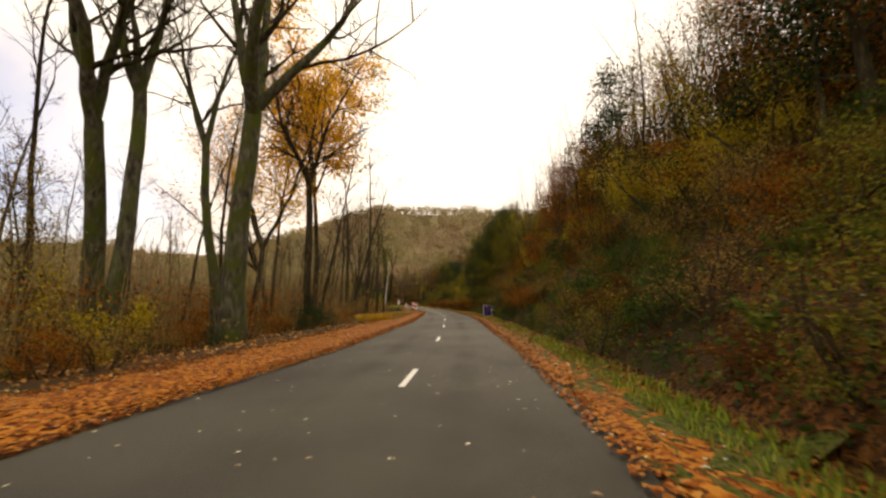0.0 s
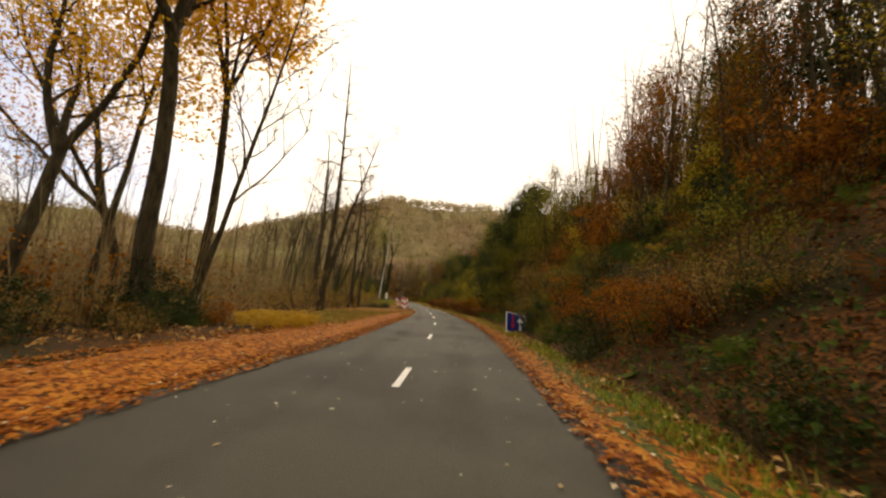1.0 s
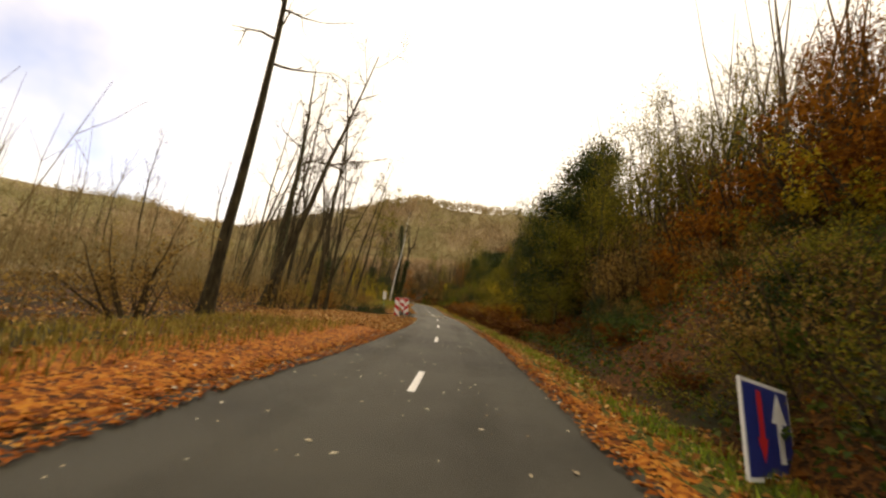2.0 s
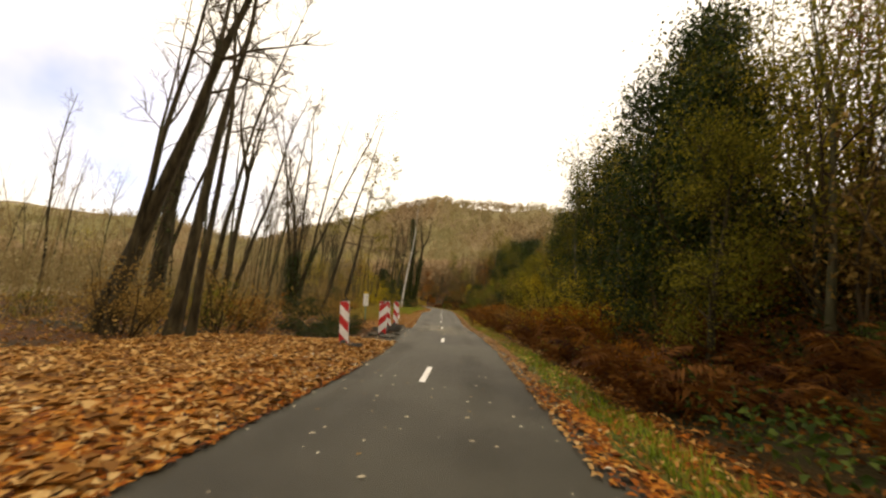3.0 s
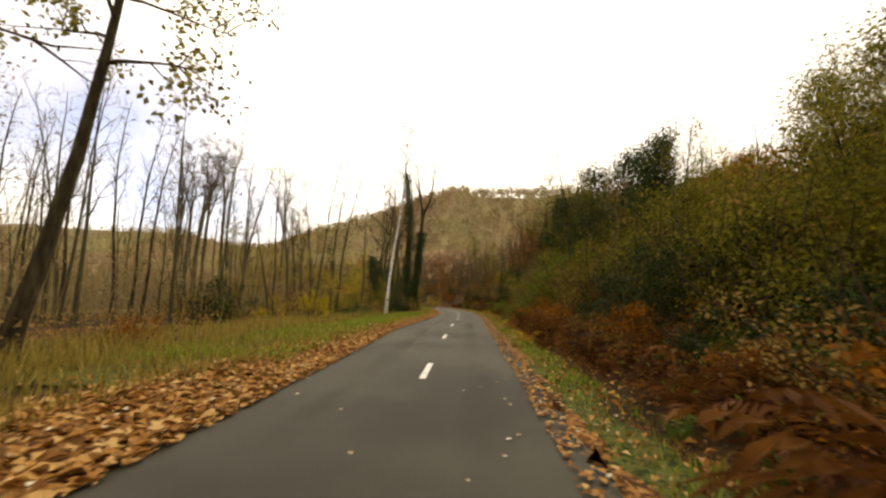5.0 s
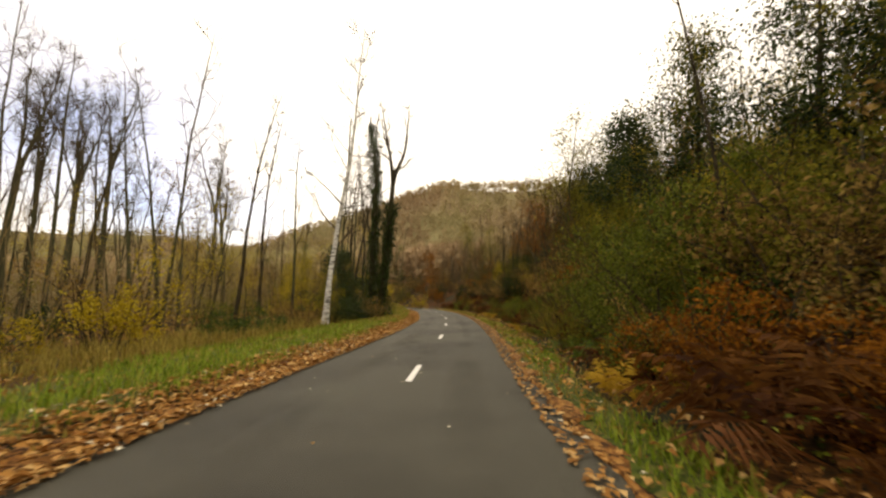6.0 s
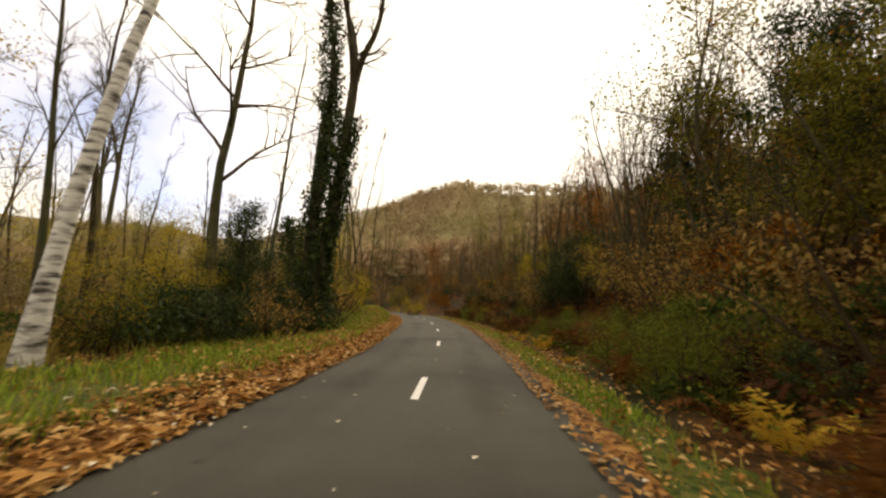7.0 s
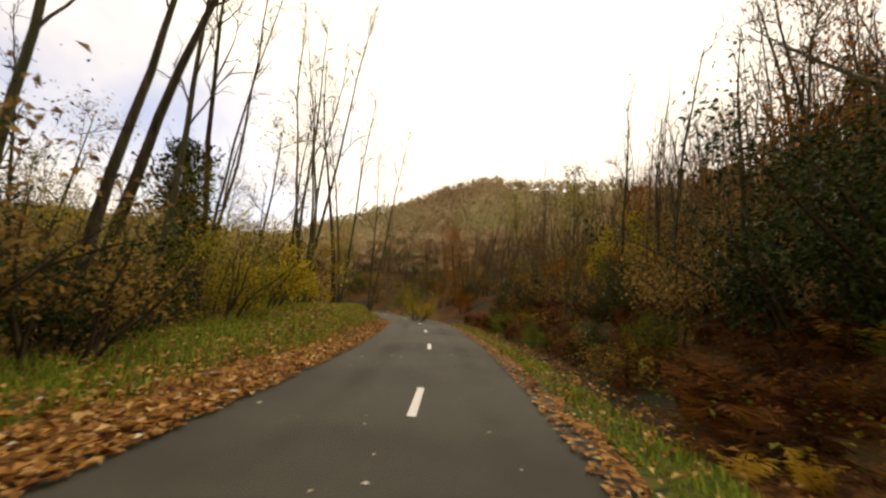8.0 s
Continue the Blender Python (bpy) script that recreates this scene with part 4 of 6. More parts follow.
# tall trees standing clear in the valley
for k_, (bx_, by_, h_) in enumerate(((-40.3, 100.9, 22), (-47.9, 103.3, 22), (-40.8, 99.2, 19), (-34.2, 91.8, 16), (-43.5, 98.2, 18), (-40.8, 112.0, 20), (-36.0, 108.5, 15))):
    named_tree("bare_tree", "tall bare tree with a brushy crown in the valley", (bx_, by_), (0.045, 0.0), dict(bark=BARK), seed=140 + k_, height=h_, r0=0.2, fork=0.55, arms=3, arm_angle=13, limbs=10, limb_len=0.2, angle=30, subs=6, twigs=5, crook=0.03)
# on the bank
named_tree("snag", "thin dead pole standing above the bank", (-4.4, 86.6), (0.0, 0.0), dict(bark=BARK_DARK), seed=27, height=11, r0=0.06, limbs=5, first=0.6, limb_len=0.06, subs=1, twigs=1, crook=0.02)
named_tree("multi_stem_tree", "fan-shaped bare tree of many stems on the bank", (-7.0, 111.5), (0.0, 0.0), dict(bark=BARK, foliage=(LV_OLIVE, 500, 0.08, 0.2)), seed=35, height=10, r0=0.17, stems=7, stem_angle=20, limbs=8, first=0.35, limb_len=0.22, angle=28, subs=5, twigs=3)

# ---- valley wood on the left ----
def protos(kind, specs):
    """Trees built once far below ground level order, to be copied."""
    return [tree(kind, lab, "tree", sp, bark=bk, at=at, foliage=fo, group=grp, ivy=iv) for lab, sp, bk, at, fo, iv, grp in specs]


VALLEY = "bare trees in the valley wood"
valley = protos("valley_tree", [
    ("slender bare tree in the valley wood", dict(seed=40, height=14, r0=0.13, lean=(0.04, 0), limbs=10, first=0.4, limb_len=0.2, angle=32, subs=4, twigs=2, sides=6), BARK, (-30, 40), None, None, VALLEY),
    ("slender dark bare tree in the valley wood", dict(seed=41, height=16, r0=0.15, lean=(0.07, 0), limbs=10, first=0.5, limb_len=0.18, angle=32, subs=4, twigs=2, sides=6), BARK_DARK, (-36, 62), None, None, VALLEY),
    ("twin-stemmed bare tree in the valley wood", dict(seed=42, height=13, r0=0.16, stems=2, stem_angle=7, limbs=8, first=0.4, limb_len=0.22, angle=35, subs=4, twigs=2, sides=6), BARK, (-27, 78), None, None, VALLEY),
    ("thin tree with a few brown leaves in the valley wood", dict(seed=43, height=9, r0=0.09, limbs=9, first=0.25, limb_len=0.28, angle=45, subs=4, twigs=3), BARK, (-24, 33), (LV_BROWN, 700, 0.10, 0.3), None, VALLEY),
    ("thin tree with yellowing leaves in the valley wood", dict(seed=44, height=8, r0=0.09, limbs=10, first=0.2, limb_len=0.3, angle=45, subs=4, twigs=3), BARK, (-29, 98), (LV_YELLOW, 1000, 0.09, 0.3), None, VALLEY),
])
rng = np.random.default_rng(77)
spots = [(float(a), float(b)) for a, b in (place(s, n) for s, n in zip(rng.uniform(3, 28, 18), -rng.uniform(12.5, 27, 18)))]
tries = 0
while len(spots) < 118 and tries < 4000:
    tries += 1
    s, n = rng.uniform(2, 175), -rng.uniform(11, 62) if rng.random() < 0.8 else -rng.uniform(8.5, 16)
    if (s < 44 and n > -12) or (30 < s < 74 and n > -44):
        continue
    x, y = place(s, n)
    if y < -5 or any((x - a) ** 2 + (y - b) ** 2 < 5.0 for a, b in spots):
        continue
    spots.append((float(x), float(y)))
for x, y in spots:
    k = rng.choice(5, p=[0.27, 0.27, 0.16, 0.16, 0.14])
    if y > 85 and rng.random() < 0.3:
        k = 4
    sc = rng.uniform(0.75, 1.2)
    copy_thing(valley[k], pose(x, y, gz(x, y) - 0.1, rng.normal() * 2.5, rng.normal() * 2.5 + 2, rng.uniform(-25, 25)) @ Matrix.Scale(sc, 4))

for k, x, y, sc in ((1, -24.5, 111.0, 1.1), (0, -26.0, 113.5, 1.1), (1, -22.8, 109.8, 0.95), (2, -27.5, 126.0, 1.05), (1, -28.6, 127.0, 1.0), (2, -26.4, 127.8, 0.95), (1, -27.2, 116.0, 1.05), (0, -25.2, 109.0, 1.15)):
    copy_thing(valley[k], pose(x, y, gz(x, y) - 0.1, 2, 3, x * 40) @ Matrix.Scale(sc, 4))

for s, n in zip(rng.uniform(84, 112, 30), -rng.uniform(9.5, 30, 30)):
    x, y = place(s, n)
    copy_thing(valley[rng.choice(3)], pose(float(x), float(y), gz(x, y) - 0.1, rng.normal() * 3, rng.normal() * 3 + 2, rng.uniform(-25, 25)) @ Matrix.Scale(rng.uniform(0.7, 1.0), 4))

# ---- shrubs ----


def shrub(name, label, group, material, seed, w, h, count, size, at, stem=TWIG, **more):
    x, y = at
    t = thing(name, label, "shrub", group, m=pose(x, y, gz(x, y) - 0.05))
    a, b = bush_meshes(seed, w, h, count, size, **more)
    part("stem", a, stem, t)
    part("foliage", b, material, t)
    return t


def at_sn(s, n):
    x, y = place(s, n)
    return float(x), float(y)


def scatter(ob, s, n, sc, rng, tilt=4):
    x, y = at_sn(s, n)
    return copy_thing(ob, pose(x, y, gz(x, y) - 0.06, rng.normal() * tilt, rng.normal() * tilt, rng.uniform(0, 360)) @ Matrix.Diagonal((sc, sc, sc * rng.uniform(0.85, 1.25), 1)))


BANK = "shrubs on the bank"
sh_green = shrub("green_shrub", "dense green bramble shrub on the bank", BANK, LV_GREEN, 60, 2.2, 1.3, 1980, 0.078, at_sn(12, 5.0), clumps=14, skirt=12)
sh_olive = shrub("olive_shrub", "olive-leaved shrub on the bank", BANK, LV_OLIVE, 61, 2.6, 2.6, 2880, 0.073, at_sn(18, 7.5), clumps=16, skirt=12)
sh_rust = shrub("rust_shrub", "rust-brown shrub on the bank", BANK, LV_RUST, 62, 2.4, 2.2, 1980, 0.089, at_sn(22, 8.6), clumps=16, skirt=10)
sh_brown = shrub("brown_shrub", "brown thin-leaved shrub among the trees", BANK, LV_BROWN, 63, 2.4, 2.6, 1260, 0.089, at_sn(30, 9.0), clumps=18)
sh_yellow = shrub("yellow_shrub", "bright yellow autumn shrub on the bank", BANK, LV_YELLOW, 64, 1.8, 2.4, 2340, 0.089, at_sn(27, 10.0), clumps=14)
sh_ivy = shrub("ivy_shrub", "dark evergreen ivy thicket on the bank", BANK, LV_IVY, 65, 2.4, 2.4, 2700, 0.089, at_sn(74, 6.8), clumps=14, skirt=14)

sh_bramble = shrub("bramble", "dark green bramble thicket beside the road", BANK, LV_IVY, 66, 2.6, 1.9, 4680, 0.074, at_sn(101, -6.2), clumps=18, skirt=14)
sh_holly = shrub("holly_bush", "tall dark evergreen bush on the bank", BANK, LV_IVY, 67, 3.4, 4.2, 8640, 0.089, at_sn(60, 7.8), clumps=24, stems=12, skirt=34)
sh_gold = shrub("golden_bush", "tall golden yellow bush on the bank", BANK, LV_YELLOW, 68, 3.0, 4.4, 5760, 0.081, at_sn(66.5, 7.8), clumps=24, stems=12)
sh_laurel = shrub("laurel_bush", "fresh green fine-leaved bush beside the road", BANK, LV_FRESH, 69, 2.8, 2.6, 7920, 0.063, at_sn(88.5, 5.6), clumps=20, stems=12, skirt=26)

WALL = "trees on the bank"
bank_trees = protos("bank_tree", [
    ("slim tree with olive leaves on the bank", dict(seed=50, height=9, r0=0.11, limbs=10, first=0.2, limb_len=0.34, angle=50, subs=4, twigs=1, sides=6), BARK, at_sn(58, 10.0), (LV_OLIVE, 3150, 0.092, 0.4), None, WALL),
    ("slim tree with green ivy-dark leaves on the bank", dict(seed=51, height=10, r0=0.13, limbs=10, first=0.2, limb_len=0.34, angle=50, subs=4, twigs=1, sides=6), BARK_DARK, at_sn(66, 9.5), (LV_GREEN, 3360, 0.099, 0.4), None, WALL),
    ("young autumn tree with yellow leaves on the bank", dict(seed=52, height=8, r0=0.10, limbs=10, first=0.25, limb_len=0.34, angle=50, subs=4, twigs=1, sides=6), BARK, at_sn(57, 8.0), (LV_YELLOW, 2940, 0.086, 0.35), None, WALL),
    ("young autumn tree with rust leaves on the bank", dict(seed=53, height=7.5, r0=0.10, limbs=10, first=0.25, limb_len=0.34, angle=48, subs=4, twigs=1, sides=6), BARK, at_sn(32, 9.5), (LV_RUST, 2940, 0.092, 0.35), None, WALL),
    ("thin bare pole tree on the crest of the bank", dict(seed=54, height=9.5, r0=0.10, lean=(-0.08, 0), limbs=10, first=0.35, limb_len=0.22, angle=26, subs=4, twigs=1, sides=6), BARK_DARK, at_sn(14, 14.0), None, None, WALL),
    ("thin multi-stemmed bare tree on the bank", dict(seed=55, height=7.5, r0=0.10, stems=5, stem_angle=14, limbs=4, first=0.3, limb_len=0.24, angle=30, subs=3, twigs=1, sides=5), BARK, at_sn(36, 13.0), (LV_RUST, 798, 0.066, 0.2), None, WALL),
    ("pale-stemmed leaning sapling on the bank", dict(seed=56, height=8, r0=0.06, lean=(-0.2, -0.05), limbs=7, first=0.5, limb_len=0.2, angle=40, subs=4, twigs=1, sides=6), BARK_MOSS, at_sn(60, 8.2), (LV_OLIVE, 546, 0.079, 0.3), None, WALL),
    ("bushy tree dense with olive leaves on the bank", dict(seed=58, height=9, r0=0.16, limbs=14, first=0.1, limb_len=0.3, angle=52, subs=5, twigs=1, sides=6), BARK_DARK, at_sn(57, 13.5), (LV_OLIVE, 9660, 0.109, 0.40), None, WALL),
    ("tall dark evergreen tree wrapped in ivy on the bank", dict(seed=57, height=9, r0=0.2, limbs=12, first=0.12, limb_len=0.3, angle=55, subs=5, twigs=1, sides=6), BARK_DARK, at_sn(62.5, 9.5), (LV_IVY, 7980, 0.132, 0.42), None, WALL),
])
for ob_, kind_ in zip(bank_trees, ['olive_tree', 'green_tree', 'yellow_tree', 'rust_tree', 'bare_pole_tree', 'coppice_tree', 'leaning_sapling', 'bushy_tree', 'evergreen_tree']):
    ob_.name = kind_


# glades: x, y, radius
CLEAR = [(-11.3, 110.8, 2.0), (-12.2, 108.6, 1.6), (-6.6, 89.0, 1.2), (1.0, 63.5, 1.6), (0.2, 61.5, 1.2), (-0.6, 66.4, 1.8), (-0.2, 69.0, 1.5)]
NOWHERE = [(0, -900, 1)]


ROUNDS = itertools.count(500)


def plant(pool, weights, count, s_rng, n_of, sc=(0.8, 1.3), open_ground=()):
    rng = np.random.default_rng(next(ROUNDS))
    w = np.array(weights, float) / sum(weights)
    for _ in range(count):
        s = rng.uniform(*s_rng)
        n = n_of(s, rng)
        x, y = at_sn(s, n)
        if any((x - a) ** 2 + (y - b) ** 2 < r * r for a, b, r in (open_ground or CLEAR)):
            continue
        scatter(pool[rng.choice(len(pool), p=w)], s, n, rng.uniform(*sc), rng)


rng = np.random.default_rng(78)
low = [sh_green, sh_olive, sh_rust, sh_brown, sh_yellow, sh_ivy]
foot = lambda s: edge_right(s) + np.interp(s, [-20, 36, 46, 72, 82, 130], [2.4, 2.6, 5.0, 5.2, 4.0, 3.8])
# the steep bank beside the start: low green clumps, then rust and brown thicket under bare poles
plant(low, [3.4, 1.4, 1.6, 2.0, 0, 1.2], 230, (1, 46), lambda s, r: foot(s) - 0.9 + 7.5 * r.random(), (0.28, 0.68))
plant(low, [0.3, 0.8, 3.6, 3.0, 0.2, 1.2], 80, (3, 50), lambda s, r: foot(s) + 5.5 + 8 * r.random(), (0.8, 1.25))
plant(bank_trees, [1.0, 0.6, 0.6, 2.0, 2, 1.5, 0, 0, 0], 30, (2, 30), lambda s, r: foot(s) + 4.5 + 7 * r.random(), (0.5, 0.75))
plant(bank_trees, [0, 0, 0, 2.2, 3, 2.0, 0, 0, 0], 24, (28, 50), lambda s, r: foot(s) + 4.5 + 8 * r.random(), (0.5, 0.75))
plant(bank_trees, [0, 0, 0, 0, 3, 1.5, 0, 0, 0], 34, (6, 52), lambda s, r: foot(s) + 9 + 8 * r.random(), (0.95, 1.35))
# dark evergreens above the bracken
plant(low, [0.6, 2.6, 1.2, 3.4, 0.4, 0.2], 34, (43, 52), lambda s, r: foot(s) + 1.2 + 6 * r.random(), (0.8, 1.2))
plant(bank_trees, [3, 0.3, 0.6, 1.0, 1.6, 2, 1.0, 0, 0], 20, (43, 51), lambda s, r: foot(s) + 2.5 + 8 * r.random(), (0.7, 1.0))
# olive thicket behind the bracken
plant(low, [0.7, 5, 0.7, 1.8, 0.8, 0.1], 85, (63, 90), lambda s, r: foot(s) - 0.3 + 7 * r.random(), (0.8, 1.2))
plant(bank_trees, [4, 0.3, 0.8, 0.4, 0.7, 0.5, 0.6, 0, 0], 26, (64, 92), lambda s, r: foot(s) + 2.5 + 13 * r.random(), (0.38, 0.55))
plant([bank_trees[7]], [1], 14, (63, 79), lambda s, r: foot(s) + 0.5 + 6 * r.random(), (0.34, 0.46))
plant(bank_trees, [2, 0.4, 0.6, 0, 0, 0, 0, 1, 0.2], 9, (86, 98), lambda s, r: foot(s) + 1.5 + 4 * r.random(), (0.45, 0.7))
plant(low, [0.3, 4, 0.6, 2.4, 0.8, 0.2], 26, (62, 92), lambda s, r: foot(s) + 6 + 9 * r.random(), (1.0, 1.4))
plant(bank_trees, [0.3, 0, 0, 1.6, 1.5, 3, 0, 0, 0], 30, (114, 152), lambda s, r: foot(s) + 1 + 13 * r.random(), (0.6, 0.95))
plant(low, [0.3, 0.6, 1.6, 5, 0.2, 0.3], 36, (112, 152), lambda s, r: foot(s) + 0.5 + 12 * r.random(), (0.9, 1.35))
# brown thicket further on, bare poles on the crest
plant(low, [0.5, 1.0, 1.6, 5.0, 0.2, 0.9], 80, (92, 165), lambda s, r: foot(s) - 0.2 + 11 * r.random(), (0.7, 1.2))
plant(bank_trees, [0, 0, 0, 0, 3, 2, 0, 0, 0], 32, (104, 142), lambda s, r: foot(s) + 7 + 13 * r.random(), (0.8, 1.2))
plant(bank_trees, [0.7, 0.3, 0.3, 1.2, 3.0, 3.4, 0.2, 0, 0], 50, (94, 185), lambda s, r: foot(s) + 3 + 22 * r.random(), (0.7, 1.1))
# left edge undergrowth
plant(low, [0.4, 1, 0.9, 3.2, 0.2, 0.6], 45, (2, 76), lambda s, r: -(edge_left(s) + 5.5 + 9 * r.random()), (0.5, 0.9))
plant(bank_trees, [1.2, 0, 1.0, 0.3, 2.5, 2.5, 0, 0, 0], 40, (112, 185), lambda s, r: -(edge_left(s) + 5 + 20 * r.random()), (0.6, 1.1))
plant(low, [1.0, 2.8, 0.3, 2.2, 1.6, 1.0], 70, (84, 160), lambda s, r: -(edge_left(s) + 4.8 + 9 * r.random()), (0.6, 1.1))
plant([sh_rust, sh_brown, sh_green, sh_ivy], [3, 3, 0.8, 0.8], 26, (1, 29), lambda s, r: -(edge_left(s) + 3.4 + 4.5 * r.random()), (0.28, 0.55))
plant(bank_trees, [1.6, 0.3, 0.5, 2.4, 0.6, 3, 0, 0, 0], 44, (16, 50), lambda s, r: foot(s) + 3.5 + 9 * r.random(), (0.55, 0.95))
# single ones that stand out
for ob, x, y, sc in ((sh_holly, -9.9, 113.8, 0.95), (sh_holly, -9.0, 112.6, 0.9), (sh_holly, -12.6, 121.0, 0.6), (sh_brown, -5.6, 101.5, 1.3), (sh_brown, -6.6, 104.0, 1.2), (sh_brown, -6.2, 106.5, 1.3), (sh_brown, -8.0, 107.5, 1.0), (sh_laurel, -6.2, 88.0, 0.8), (sh_laurel, -6.4, 90.2, 0.7), (sh_green, 0.5, 69.4, 1.1), (sh_ivy, 1.2, 69.8, 1.2), (sh_laurel, 0.35, 68.9, 0.62), (sh_holly, -3.4, 75.5, 0.65), (sh_ivy, -2.6, 76.5, 0.9),
                     (sh_gold, 3.6, 69.4, 1.1), (sh_holly, 2.6, 61.6, 1.0), (sh_holly, 2.6, 63.8, 0.85), (sh_olive, 0.4, 61.6, 0.8), (sh_gold, 8.0, 32.7, 0.75), (sh_gold, 8.6, 17.0, 0.9), (sh_gold, 9.6, 20.5, 1.0), (sh_yellow, 6.6, 36.5, 0.8),
                     (sh_brown, 9.5, 27.5, 1.25), (sh_rust, 10.5, 29.2, 1.35), (sh_holly, 2.8, 53.4, 0.8), (sh_holly, 3.4, 55.4, 0.8), (sh_holly, 2.9, 51.4, 0.6), (sh_holly, 4.2, 57.2, 0.9), (sh_gold, 2.0, 54.3, 0.95), (sh_olive, 1.2, 56.4, 1.2), (sh_olive, 0.6, 59.0, 1.3), (sh_gold, 1.3, 57.6, 0.8), (sh_holly, 10.2, 12.2, 1.0), (sh_holly, 10.6, 16.2, 1.0), (sh_gold, 7.4, 12.5, 0.7), (sh_gold, 8.4, 10.5, 0.8), (sh_rust, 8.2, 14.0, 1.3), (sh_rust, 7.6, 23.0, 1.3),
                     (sh_rust, 7.6, 36.2, 1.5), (sh_rust, 8.0, 38.4, 1.6), (sh_rust, 6.8, 39.8, 1.4), (sh_rust, 7.0, 34.0, 1.2), (sh_rust, 6.5, 42.0, 1.4), (sh_brown, 5.6, 44.5, 1.3),
                     (sh_olive, -19.6, 98.0, 0.7), (sh_bramble, -18.9, 100.2, 0.8), (sh_brown, -18.4, 101.6, 0.8), (sh_bramble, -19.4, 103.5, 0.85), (sh_yellow, -20.0, 99.2, 0.7), (sh_brown, -20.6, 106.5, 1.2), (sh_brown, -20.8, 108.6, 1.0), (sh_bramble, -22.5, 109.5, 1.0),
                     (sh_yellow, -24.0, 116.0, 1.2), (sh_olive, -22.8, 113.0, 1.1), (sh_yellow, -27.0, 121.5, 1.2), (sh_gold, -30.5, 124.5, 0.8), (sh_olive, -26.5, 118.5, 1.2), (sh_gold, -24.5, 131.5, 0.6),
                     (sh_bramble, -8.3, 53.0, 0.34), (sh_bramble, -8.5, 54.9, 0.4), (sh_bramble, -8.9, 56.4, 0.36), (sh_bramble, -9.6, 53.6, 0.4), (sh_bramble, -9.9, 55.6, 0.4), (sh_bramble, -11.2, 54.8, 0.45), (sh_brown, -10.6, 57.6, 0.6), (sh_bramble, -21.5, 104.0, 1.2), (sh_holly, -22.0, 107.0, 0.8), (sh_holly, -20.8, 102.4, 0.62), (sh_bramble, -13.9, 61.2, 0.8), (sh_brown, -13.0, 63.4, 0.8), (sh_laurel, -5.5, 86.2, 1.0), (sh_laurel, -4.9, 88.8, 1.15), (sh_laurel, -5.0, 91.4, 0.95), (sh_laurel, -3.6, 87.4, 1.3),
                     (sh_bramble, -9.3, 24.5, 0.75), (sh_ivy, -10.0, 26.2, 0.8), (sh_bramble, -9.2, 26.0, 0.6), (sh_rust, -11.2, 19.0, 1.0), (sh_rust, -12.4, 21.0, 1.1), (sh_rust, -13.5, 24.5, 1.0), (sh_rust, -12.2, 17.6, 0.8)):
    copy_thing(ob, pose(x, y, gz(x, y) - 0.05, 0, 0, x * 70) @ Matrix.Scale(sc, 4))
